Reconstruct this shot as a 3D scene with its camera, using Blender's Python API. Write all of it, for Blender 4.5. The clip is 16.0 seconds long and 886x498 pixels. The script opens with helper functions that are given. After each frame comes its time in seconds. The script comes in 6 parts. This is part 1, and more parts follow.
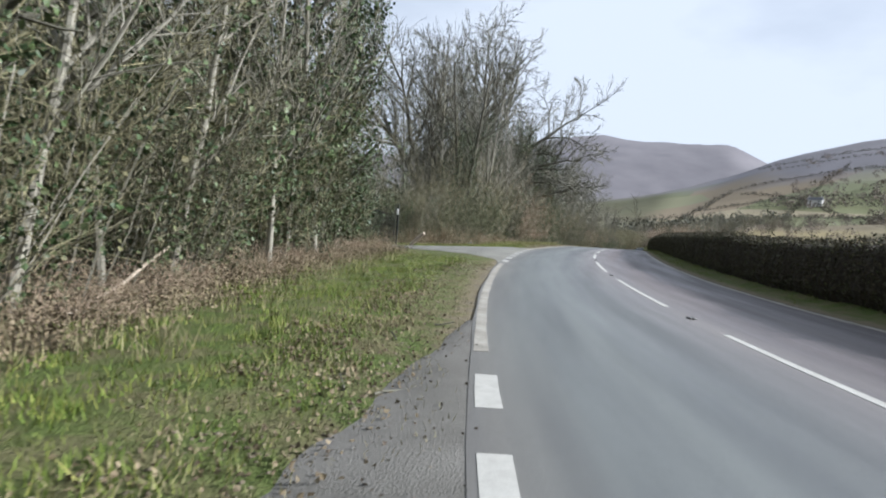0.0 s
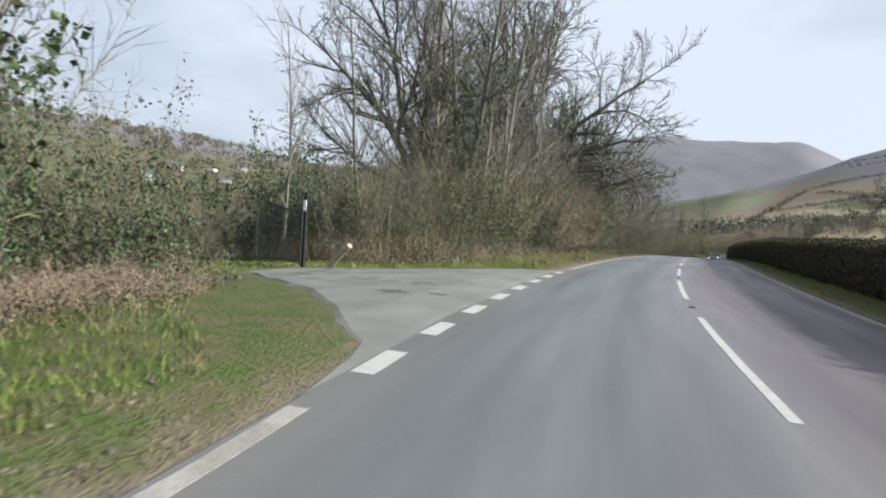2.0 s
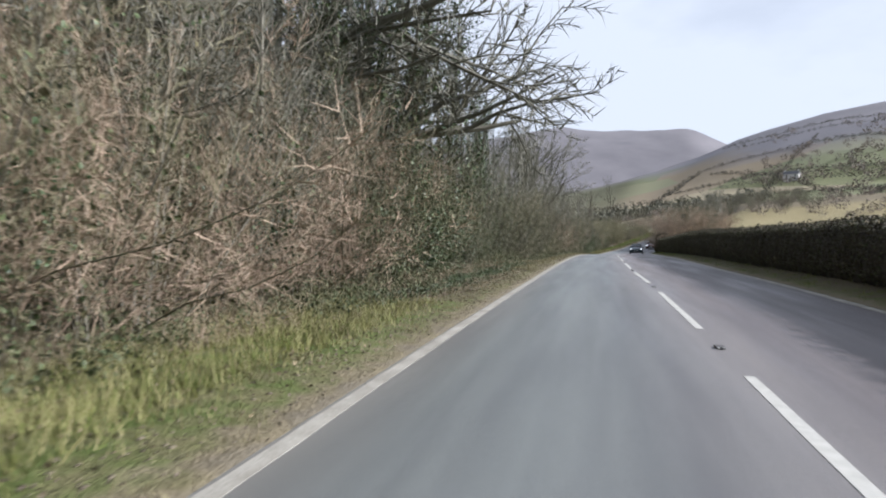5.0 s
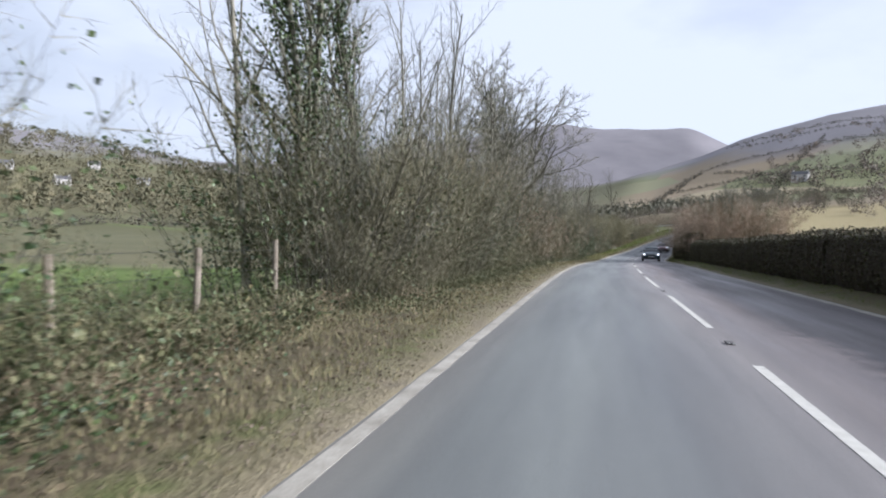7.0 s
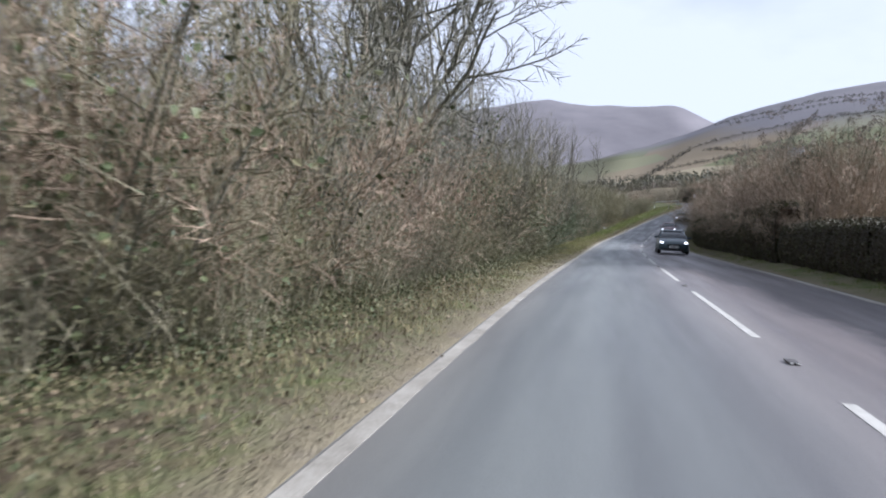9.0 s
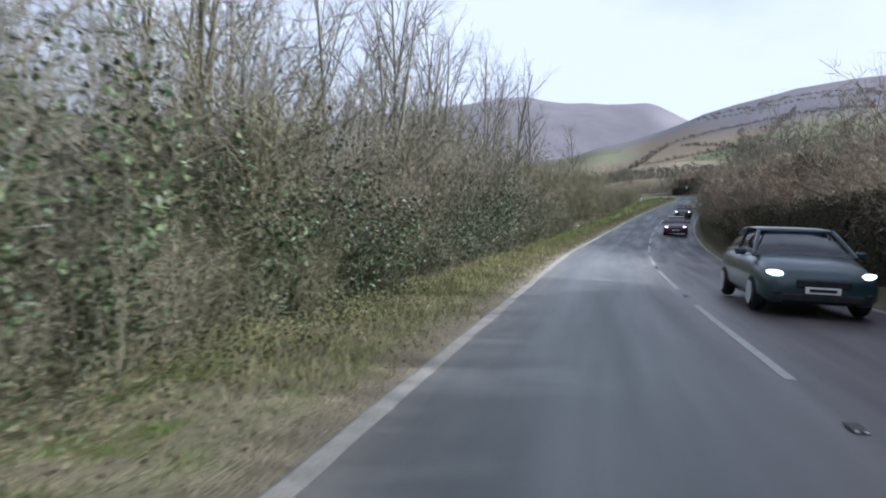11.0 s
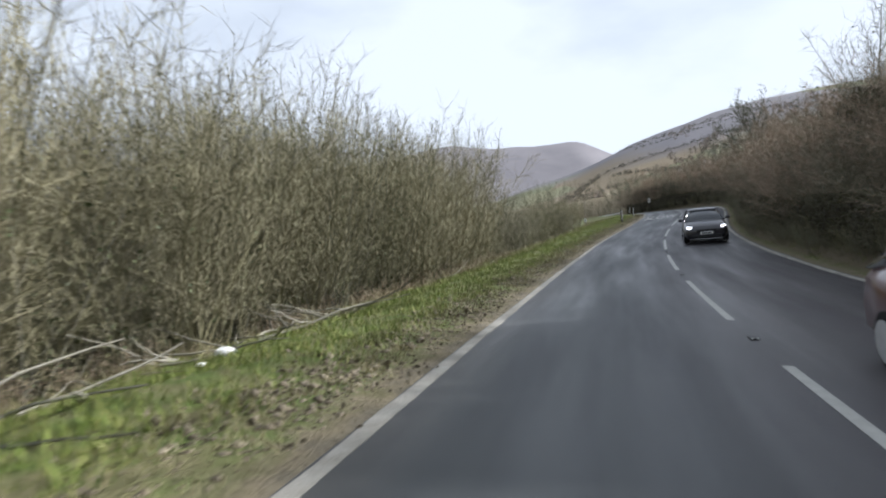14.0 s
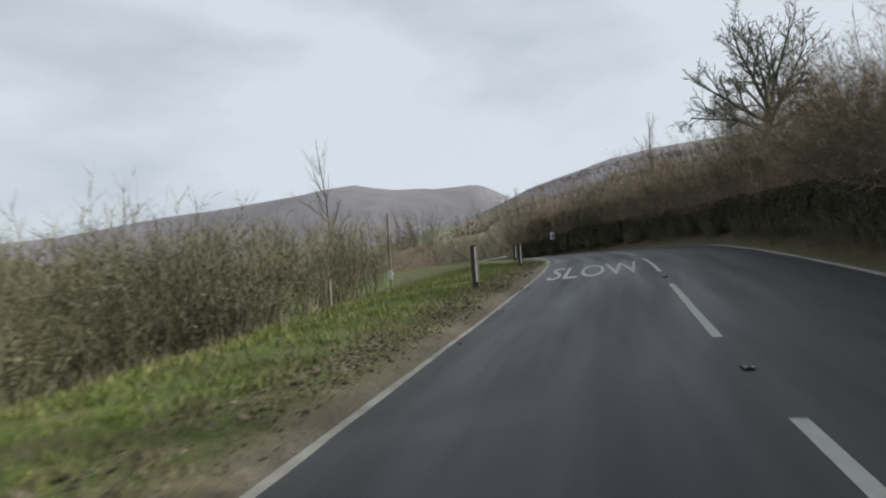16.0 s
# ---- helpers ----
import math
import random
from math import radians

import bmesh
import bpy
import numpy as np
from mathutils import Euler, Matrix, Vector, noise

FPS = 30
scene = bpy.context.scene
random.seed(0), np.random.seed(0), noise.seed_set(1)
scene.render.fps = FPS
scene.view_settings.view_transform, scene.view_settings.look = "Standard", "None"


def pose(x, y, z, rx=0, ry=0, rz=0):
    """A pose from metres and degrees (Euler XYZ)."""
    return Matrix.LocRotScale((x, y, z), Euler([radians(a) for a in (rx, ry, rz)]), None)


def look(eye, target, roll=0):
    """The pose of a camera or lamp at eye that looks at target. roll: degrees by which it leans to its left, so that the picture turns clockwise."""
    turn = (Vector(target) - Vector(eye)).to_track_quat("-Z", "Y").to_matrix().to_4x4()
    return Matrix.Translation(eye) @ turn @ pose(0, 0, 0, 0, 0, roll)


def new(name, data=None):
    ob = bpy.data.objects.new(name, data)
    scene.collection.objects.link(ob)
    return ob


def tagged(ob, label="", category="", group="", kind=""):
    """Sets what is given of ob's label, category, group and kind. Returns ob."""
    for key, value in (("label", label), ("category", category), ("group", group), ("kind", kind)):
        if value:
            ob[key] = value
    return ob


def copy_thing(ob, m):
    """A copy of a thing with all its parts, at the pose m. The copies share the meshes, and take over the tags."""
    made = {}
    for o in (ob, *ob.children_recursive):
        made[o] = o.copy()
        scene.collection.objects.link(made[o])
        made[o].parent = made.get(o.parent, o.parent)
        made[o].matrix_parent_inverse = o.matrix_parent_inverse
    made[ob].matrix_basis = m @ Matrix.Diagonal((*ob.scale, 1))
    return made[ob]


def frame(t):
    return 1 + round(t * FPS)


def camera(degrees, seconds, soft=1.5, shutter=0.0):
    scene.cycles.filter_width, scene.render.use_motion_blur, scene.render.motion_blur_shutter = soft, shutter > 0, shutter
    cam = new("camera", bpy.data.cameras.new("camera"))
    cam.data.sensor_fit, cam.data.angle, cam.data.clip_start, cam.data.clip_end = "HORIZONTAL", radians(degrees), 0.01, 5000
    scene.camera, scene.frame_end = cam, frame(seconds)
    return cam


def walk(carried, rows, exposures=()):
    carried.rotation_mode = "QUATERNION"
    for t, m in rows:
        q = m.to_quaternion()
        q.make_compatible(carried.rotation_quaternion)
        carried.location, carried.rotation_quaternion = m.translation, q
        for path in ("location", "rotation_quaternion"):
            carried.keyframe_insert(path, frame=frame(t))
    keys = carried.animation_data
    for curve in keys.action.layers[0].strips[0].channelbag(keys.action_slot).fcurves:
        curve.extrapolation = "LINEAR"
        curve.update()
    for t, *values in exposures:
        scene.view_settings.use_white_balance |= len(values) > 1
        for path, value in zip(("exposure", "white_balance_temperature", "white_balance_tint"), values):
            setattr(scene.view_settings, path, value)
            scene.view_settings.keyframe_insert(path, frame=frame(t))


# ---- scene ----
cam = camera(70.3, 16.0, soft=2.0, shutter=0.12)
PATH = [
    (0, 0.490, -12.37, 1.120, 88.23, -4.25, 22.34),
    (0.5, 0.010, -9.23, 1.170, 88.33, -4.58, 22.94),
    (1, -0.720, -5.46, 1.240, 87.89, -5.71, 24.38),
    (1.5, -1.580, -1.20, 1.320, 87.88, -5.73, 26.05),
    (2, -2.560, 3.31, 1.410, 88.37, -3.57, 27.48),
    (2.5, -3.630, 8.15, 1.520, 88.93, 1.55, 27.26),
    (3, -4.570, 13.19, 1.620, 89.94, 5.00, 24.70),
    (3.5, -5.430, 18.37, 1.690, 90.05, 3.98, 22.88),
    (4, -6.185, 23.53, 1.740, 89.36, 2.93, 20.29),
    (4.2, -6.475, 25.75, 1.760, 89.15, 1.19, 19.37),
    (6.3, -9.570, 50.82, 1.820, 88.02, -0.47, 19.42),
    (6.5, -9.850, 53.56, 1.805, 88.47, -0.81, 19.35),
    (7, -10.610, 60.58, 1.730, 88.28, -1.16, 19.24),
    (7.5, -11.450, 67.43, 1.660, 86.73, -2.58, 19.09),
    (8, -12.180, 75.01, 1.575, 86.50, -2.30, 18.82),
    (10.3, -14.590, 107.99, 0.870, 85.38, -1.44, 16.69),
    (10.5, -14.730, 110.97, 0.780, 85.31, -1.42, 16.55),
    (11, -14.880, 118.63, 0.550, 86.13, -1.71, 15.81),
    (11.5, -15.100, 126.38, 0.310, 85.45, -3.18, 15.22),
    (12, -15.160, 134.68, 0.120, 85.75, -2.43, 15.31),
    (12.5, -15.140, 142.71, 0.000, 87.60, 1.28, 14.93),
    (13, -14.920, 151.47, -0.030, 88.66, 3.49, 13.14),
    (13.5, -14.570, 160.47, 0.010, 89.87, 4.12, 12.02),
    (14, -14.130, 169.48, 0.170, 90.90, 4.13, 10.69),
    (14.5, -13.570, 178.51, 0.430, 91.67, 4.25, 9.16),
    (15, -12.580, 188.07, 0.790, 92.77, 4.69, 7.12),
    (15.5, -11.200, 197.72, 1.330, 93.90, 4.62, 4.69),
    (16, -9.410, 207.36, 2.020, 94.06, 3.88, 1.95),
]
walk(cam, [(r[0], pose(*r[1:])) for r in PATH], exposures=[(0, 1.02, 5850, 12), (2.0, 0.96, 6000, 12), (2.5, 0.8, 6150, 12), (3.5, 0.95, 6100, 14), (6.5, 1.04, 5800, 15), (8, 1.1, 5850, 18), (10.5, 1.13, 5400, 16), (11.5, 1.18, 5750, 17), (12.5, 1.22, 5800, 15), (13, 1.17, 5850, 14), (13.5, 0.98, 5900, 13), (14, 1.18, 6000, 12), (14.5, 1.1, 6050, 12), (15, 0.92, 6150, 11), (15.5, 0.78, 6250, 10), (16, 0.72, 6300, 10)])

# ---- world, sun ----
SUN_AZ, SUN_EL = 70.0, 25.0  # degrees right of +y, above the horizon
world = bpy.data.worlds.new("world")
scene.world = world
world.use_nodes = True
wn, wl = world.node_tree.nodes, world.node_tree.links
wn.clear()
sky = wn.new("ShaderNodeTexSky")
sky.sky_type, sky.sun_disc = "NISHITA", False
sky.sun_elevation, sky.sun_rotation = radians(SUN_EL), radians(SUN_AZ)
sky.air_density, sky.dust_density, sky.ozone_density = 1.0, 3.0, 1.0
tc = wn.new("ShaderNodeTexCoord")
cl = wn.new("ShaderNodeTexNoise")
cl.inputs["Scale"].default_value, cl.inputs["Detail"].default_value = 1.6, 6.0
mp = wn.new("ShaderNodeMapping")
mp.inputs["Scale"].default_value = (1, 1, 2.6)
wl.new(tc.outputs["Generated"], mp.inputs["Vector"])
wl.new(mp.outputs["Vector"], cl.inputs["Vector"])
ramp = wn.new("ShaderNodeValToRGB")
ramp.color_ramp.elements[0].position, ramp.color_ramp.elements[0].color = 0.36, (0.45, 0.45, 0.45, 1)
ramp.color_ramp.elements[1].position, ramp.color_ramp.elements[1].color = 0.6, (0.95, 0.95, 0.95, 1)
wl.new(cl.outputs["Fac"], ramp.inputs["Fac"])
mx = wn.new("ShaderNodeMix")
mx.data_type = "RGBA"
mx.inputs["B"].default_value = (8.4, 8.95, 9.45, 1)
wl.new(ramp.outputs["Color"], mx.inputs["Factor"])
wl.new(sky.outputs["Color"], mx.inputs["A"])
bg = wn.new("ShaderNodeBackground")
bg.inputs["Strength"].default_value = 0.051
wl.new(mx.outputs["Result"], bg.inputs["Color"])
wo = wn.new("ShaderNodeOutputWorld")
wl.new(bg.outputs["Background"], wo.inputs["Surface"])
sun = new("sun", bpy.data.lights.new("sun", "SUN"))
sun.data.energy, sun.data.angle, sun.data.color = 5.0, radians(1.2), (1.0, 0.965, 0.91)
sd = Vector((math.sin(radians(SUN_AZ)) * math.cos(radians(SUN_EL)), math.cos(radians(SUN_AZ)) * math.cos(radians(SUN_EL)), math.sin(radians(SUN_EL))))
sun.matrix_world = look(tuple(sd * 100), (0, 0, 0))


# ---- materials ----
def mat(name, a, b, scale=6.0, rough=0.85, fine=60.0, bump=0.3, dist=0.02, c=None, rnd=0.0, spec=0.3, uv=False, translucent=0.0):
    """Two-scale noise between colours a and b (and c in patches), with bump."""
    m = bpy.data.materials.new(name)
    m.use_nodes = True
    n, l = m.node_tree.nodes, m.node_tree.links
    p = n["Principled BSDF"]
    p.inputs["Roughness"].default_value = rough
    p.inputs["Specular IOR Level"].default_value = spec
    co = n.new("ShaderNodeNewGeometry" if not uv else "ShaderNodeTexCoord")
    src = co.outputs["Position"] if not uv else co.outputs["Object"]
    n1, n2 = n.new("ShaderNodeTexNoise"), n.new("ShaderNodeTexNoise")
    n1.inputs["Scale"].default_value, n1.inputs["Detail"].default_value = scale, 5
    n2.inputs["Scale"].default_value, n2.inputs["Detail"].default_value = fine, 3
    l.new(src, n1.inputs["Vector"])
    l.new(src, n2.inputs["Vector"])
    add = n.new("ShaderNodeMath")
    add.operation = "MULTIPLY_ADD"
    add.inputs[1].default_value, add.inputs[2].default_value = 0.6, -0.05
    l.new(n1.outputs["Fac"], add.inputs[0])
    s2 = n.new("ShaderNodeMath")
    s2.operation = "MULTIPLY_ADD"
    s2.inputs[1].default_value = 0.5
    l.new(n2.outputs["Fac"], s2.inputs[0])
    l.new(add.outputs[0], s2.inputs[2])
    r = n.new("ShaderNodeValToRGB")
    e = r.color_ramp.elements
    e[0].position, e[0].color = 0.3, (*a, 1)
    e[1].position, e[1].color = 0.68, (*b, 1)
    if c:
        k = e.new(0.82)
        k.color = (*c, 1)
    if rnd:
        oi = n.new("ShaderNodeObjectInfo")
        s3 = n.new("ShaderNodeMath")
        s3.operation = "MULTIPLY_ADD"
        s3.inputs[1].default_value, s3.inputs[2].default_value = rnd, -rnd / 2
        l.new(oi.outputs["Random"], s3.inputs[0])
        s4 = n.new("ShaderNodeMath")
        l.new(s3.outputs[0], s4.inputs[0])
        l.new(s2.outputs[0], s4.inputs[1])
        l.new(s4.outputs[0], r.inputs["Fac"])
    else:
        l.new(s2.outputs[0], r.inputs["Fac"])
    l.new(r.outputs["Color"], p.inputs["Base Color"])
    if bump:
        bp = n.new("ShaderNodeBump")
        bp.inputs["Strength"].default_value, bp.inputs["Distance"].default_value = bump, dist
        l.new(n2.outputs["Fac"], bp.inputs["Height"])
        l.new(bp.outputs["Normal"], p.inputs["Normal"])
    return m


def island(name, a, b, c, rough=0.8, spec=0.25):
    """Colour picked leaf by leaf, or blade by blade."""
    m = bpy.data.materials.new(name)
    m.use_nodes = True
    n, l = m.node_tree.nodes, m.node_tree.links
    p = n["Principled BSDF"]
    p.inputs["Roughness"].default_value, p.inputs["Specular IOR Level"].default_value = rough, spec
    g = n.new("ShaderNodeNewGeometry")
    r = n.new("ShaderNodeValToRGB")
    e = r.color_ramp.elements
    e[0].color, e[1].color = (*a, 1), (*c, 1)
    k = e.new(0.5)
    k.color = (*b, 1)
    l.new(g.outputs["Random Per Island"], r.inputs["Fac"])
    nz = n.new("ShaderNodeTexNoise")
    nz.inputs["Scale"].default_value = 1.3
    l.new(g.outputs["Position"], nz.inputs["Vector"])
    hs = n.new("ShaderNodeHueSaturation")
    mr = n.new("ShaderNodeMapRange")
    mr.inputs["From Min"].default_value, mr.inputs["From Max"].default_value = 0.3, 0.7
    mr.inputs["To Min"].default_value, mr.inputs["To Max"].default_value = 0.7, 1.3
    l.new(nz.outputs["Fac"], mr.inputs["Value"])
    l.new(mr.outputs["Result"], hs.inputs["Value"])
    l.new(r.outputs["Color"], hs.inputs["Color"])
    l.new(hs.outputs["Color"], p.inputs["Base Color"])
    return m


BARK = mat("bark", (0.059, 0.056, 0.041), (0.140, 0.135, 0.103), 3, 0.9, 40, 0.5, 0.02, c=(0.118, 0.142, 0.082), rnd=0.25)
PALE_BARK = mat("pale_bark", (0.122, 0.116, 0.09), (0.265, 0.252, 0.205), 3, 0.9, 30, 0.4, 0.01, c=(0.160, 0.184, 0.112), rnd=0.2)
TWIG_GREY = mat("twig_grey", (0.094, 0.093, 0.073), (0.2, 0.196, 0.156), 1.5, 0.85, 20, 0, rnd=0.3)
TWIG_BROWN = mat("twig_brown", (0.084, 0.078, 0.051), (0.186, 0.172, 0.114), 1.2, 0.85, 20, 0, rnd=0.3)
TWIG_OLIVE = mat("twig_olive", (0.1, 0.094, 0.052), (0.212, 0.197, 0.113), 1.2, 0.85, 20, 0, rnd=0.3)
# lighter twig copy: sun and haze over distant thickets put into the colour
TWIG_HAZE = mat("twig_haze", (0.132, 0.122, 0.074), (0.27, 0.247, 0.155), 1.2, 0.85, 20, 0, rnd=0.3)
# orange-brown twigs, brightened beyond their own tone for sun and haze
TWIG_ORANGE = mat("twig_orange", (0.21, 0.158, 0.112), (0.37, 0.285, 0.205), 1.2, 0.85, 20, 0, rnd=0.3)
STALK = mat("dead_stalk", (0.16, 0.125, 0.078), (0.33, 0.27, 0.175), 2.0, 0.85, 20, 0, rnd=0.3)
IVY = island("ivy_leaf", (0.018, 0.034, 0.012), (0.035, 0.062, 0.02), (0.084, 0.118, 0.044), 0.52, 0.35)
BRAMBLE = island("bramble_leaf", (0.038, 0.052, 0.021), (0.066, 0.082, 0.034), (0.125, 0.112, 0.058), 0.6)
HEDGE_LEAF = island("hedge_leaf", (0.035, 0.028, 0.016), (0.06, 0.05, 0.026), (0.05, 0.06, 0.022), 0.7)
DEAD_LEAF = island("dead_leaf", (0.085, 0.066, 0.04), (0.142, 0.113, 0.069), (0.205, 0.168, 0.108), 0.85)
GRASS = island("grass_blade", (0.062, 0.1, 0.014), (0.108, 0.146, 0.024), (0.175, 0.172, 0.05), 0.75)
DRY_GRASS = island("dry_grass", (0.14, 0.122, 0.066), (0.215, 0.188, 0.108), (0.18, 0.178, 0.08), 0.8)
YELLOW_GRASS = island("yellow_grass", (0.125, 0.14, 0.042), (0.185, 0.182, 0.068), (0.25, 0.222, 0.11), 0.75)
BEND_GRASS = island("bend_grass", (0.09, 0.135, 0.024), (0.15, 0.182, 0.042), (0.225, 0.212, 0.085), 0.75)
PAINT = mat("road_paint", (0.31, 0.305, 0.275), (0.44, 0.435, 0.4), 9, 0.7, 120, 0.3, 0.004, c=(0.47, 0.465, 0.43))
WORN_PAINT = mat("worn_road_paint", (0.16, 0.148, 0.122), (0.36, 0.345, 0.3), 3, 0.75, 45, 0.3, 0.004, c=(0.42, 0.405, 0.36))


# ---- road line ----
ROAD_W = 3.34  # centre line to edge line
STEP = 8.0
S_MIN = -30.0
HEADING = [24.3, 22.8, 21.3, 19.8, 15.6, 12.6, 9.5, 6.8, 6.3, 5.5, 5.7, 6.2, 5.2, 5.3, 5.1, 4.1, 3.5, 3.0, 2.6, 2.3, 1.7, 0.8, -0.6, -2.3, -2.9, -3.6, -4.6, -5.6, -7.3, -8.7, -11.5, -13.9, -13.4, -9.0, 2.0, 16.0, 30.0, 44.0, 54.0, 60.0, 62.0, 62.0, 62.0, 62.0]
SLOPE = [-0.009, -0.003, 0.004, 0.01, 0.014, 0.018, 0.015, 0.007, 0.005, 0.004, -0.004, -0.01, -0.007, -0.011, -0.016, -0.017, -0.023, -0.029, -0.033, -0.031, -0.028, -0.019, -0.012, -0.003, 0.012, 0.023, 0.032, 0.045, 0.057, 0.071, 0.083, 0.1, 0.096, 0.085, 0.06, 0.03, 0.0, -0.03, -0.045, -0.05, -0.05, -0.05, -0.05, -0.05]
BANK = [-0.023, -0.027, -0.027, -0.016, 0.016, 0.03, 0.027, 0.019, 0.013, 0.005, -0.004, -0.012, -0.016, -0.018, -0.015, -0.009, -0.008, -0.012, -0.018, -0.02, -0.01, 0.013, 0.038, 0.054, 0.053, 0.049, 0.043, 0.03, 0.017, 0.008, -0.003, -0.019, -0.021, -0.03, -0.03, -0.03, -0.03, -0.02, -0.01, 0.0, 0.0, 0.0, 0.0, 0.0]
_n = np.arange(len(HEADING)) * STEP + S_MIN
_s = np.arange(S_MIN, _n[-1] + 0.5, 1.0)
_psi = np.radians(np.interp(_s, _n, HEADING))
_slo, _bank = np.interp(_s, _n, SLOPE), np.interp(_s, _n, BANK)
_mid = (_psi[1:] + _psi[:-1]) / 2
_cx = np.concatenate([[0], np.cumsum(-np.sin(_mid))])
_cy = np.concatenate([[0], np.cumsum(np.cos(_mid))])
_cz = np.concatenate([[0], np.cumsum((_slo[1:] + _slo[:-1]) / 2)])
_k = int(-S_MIN)
_cx, _cy, _cz = _cx - _cx[_k], _cy - _cy[_k], _cz - _cz[_k]


def road_at(s, l, up=0.0):
    """Points of the road's surface at s along the centre line, l to its left."""
    s, l = np.broadcast_arrays(np.asarray(s, float), np.asarray(l, float))
    f = lambda a: np.interp(s, _s, a)
    ps = f(_psi)
    return np.stack([f(_cx) - np.cos(ps) * l, f(_cy) - np.sin(ps) * l, f(_cz) + np.clip(l, -4.5, 4.5) * f(_bank) + up], -1)


def smooth(a, b, v):
    q = np.clip((v - a) / (b - a), 0, 1)
    return q * q * (3 - 2 * q)


def verge(s, l):
    """Height of the ground over the road's plane."""
    al = np.abs(l)
    left = -0.055 * np.clip(l - 4.5, 0, 40) * (1 - smooth(150, 175, s)) - (0.17 * np.clip(l - 6.0, 0, 9) + 0.05 * np.clip(l - 15, 0, 60)) * smooth(150, 175, s)
    left = np.maximum(left, -3.2)
    flat = 0.25 * smooth(4.0, 5.2, -l) + 0.035 * np.clip(-l - 6, 0, 120)
    bank = 0.3 * smooth(3.8, 5, -l) + np.clip(-l - 4.6, 0, 13) * (0.08 + 0.42 * smooth(145, 222, s)) + (0.02 + 0.09 * smooth(180, 250, s)) * np.clip(-l - 28, 0, 200)
    k = smooth(100, 135, s)
    right = flat * (1 - k) + bank * k
    h = np.where(l > 0, left, right)
    lump = np.sin(s * 1.9 + 1.1 * np.sin(l * 1.3)) * np.sin(l * 2.3 + 0.8 * np.sin(s * 0.7)) + 0.5 * np.sin(s * 4.3 + l * 3.1) * np.sin(l * 5.1 - s * 1.7)
    drive_mouth = smooth(3, 8, s) * (1 - smooth(23, 27, s)) * (1 - smooth(10.5, 12.5, al)) * (l > 0)
    lump = lump * (1 - drive_mouth)
    wide = np.where(l > 0, np.interp(s, [-12, -5, 1], [1.4, 0.5, 0.0]), 0.0)
    h = h + 0.05 * (1 - drive_mouth) * smooth(3.5 + wide, 4.4 + wide, al) + 0.035 * lump * smooth(4.0, 5.5, al) * (1 - smooth(25, 60, al))
    return np.where(al < 3.4, -0.12, h - 0.005 * (1 - smooth(3.45, 3.6, al)))


FAR = [(-180, 6), (-90, 6.8), (-62, 6.8), (-50, 5.8), (-40, 5.0), (-33, 5.4), (-28, 6.6), (-21, 7.9), (-14, 8.6), (-9, 9.3), (-4, 9.15), (0, 9.0), (2.4, 8.85), (3.6, 8.2), (5.2, 7.3), (8, 6), (20, 6), (90, 7), (180, 6)]
NEAR = [(-180, 4), (-100, 6.0), (-75, 7.3), (-62, 7.3), (-50, 6.2), (-38, 4.6), (-25, 2.6), (-14, 2.2), (-7, 3.8), (-3.6, 4.7), (1, 6.0), (4.9, 7.5), (8, 8.5), (12.5, 9.3), (16, 9.7), (25, 10.0), (40, 10.3), (90, 9), (180, 4)]


def hills(x, y):
    """Valley sides and the far ridge, round the middle of the road's stretch."""
    dx, dy = x + 10, y - 80
    r, az = np.hypot(dx, dy), np.degrees(np.arctan2(dx, dy))
    e1 = np.tan(np.radians(sum(np.interp(az + k, *zip(*FAR)) for k in (-0.8, -0.4, 0, 0.4, 0.8)) / 5)) * 2300
    e2 = np.tan(np.radians(sum(np.interp(az + k, *zip(*NEAR)) for k in (-2, -1, 0, 1, 2)) / 5)) * 1300
    a = e1 * smooth(1100, 2300, r) + 0.06 * e1 * smooth(2300, 4500, r)
    t = np.clip((r - 260) / 1040, 0, 1)
    b = e2 * (0.35 * t + 0.65 * smooth(0, 1, t)) * (1 - 0.6 * smooth(1500, 3000, r))
    rough = (9 * np.sin(x * 0.011 + 1.3 * np.sin(y * 0.006)) * np.sin(y * 0.009 + 0.7) + 4 * np.sin(x * 0.031 + y * 0.017) * np.sin(y * 0.027 - x * 0.02)) * smooth(350, 900, r)
    gully = (26 * np.sin(x * 0.0061 + 1.9 * np.sin(y * 0.0023)) * np.sin(y * 0.0043 + x * 0.002) + 9 * np.sin(x * 0.019 - y * 0.011)) * smooth(1200, 1700, r) * (1 - smooth(1900, 2250, r))
    return np.maximum(a, b) + rough * 0.6 + gully


def plan(x, y):
    """s and l of a place, taken straight across the road."""
    x, y = np.asarray(x, float), np.asarray(y, float)
    yy = np.clip(y, _cy[0], _cy[-1])
    s = np.interp(yy, _cy, _s)
    ps = np.interp(s, _s, _psi)
    l = -(x - np.interp(yy, _cy, _cx)) * np.cos(ps)
    return s + l * np.sin(ps) * np.cos(ps) * 0, l


def ground_z(x, y):
    s, l = plan(x, y)
    z0 = np.interp(s, _s, _cz) * (1 - 0.75 * smooth(30, 200, np.abs(l))) + np.clip(l, -4.5, 4.5) * np.interp(s, _s, _bank)
    off = 1 - smooth(0, 350, np.abs(np.asarray(y, float) - np.clip(y, _cy[0], _cy[-1])))
    return z0 + verge(s, l) * off + hills(np.asarray(x, float), np.asarray(y, float))


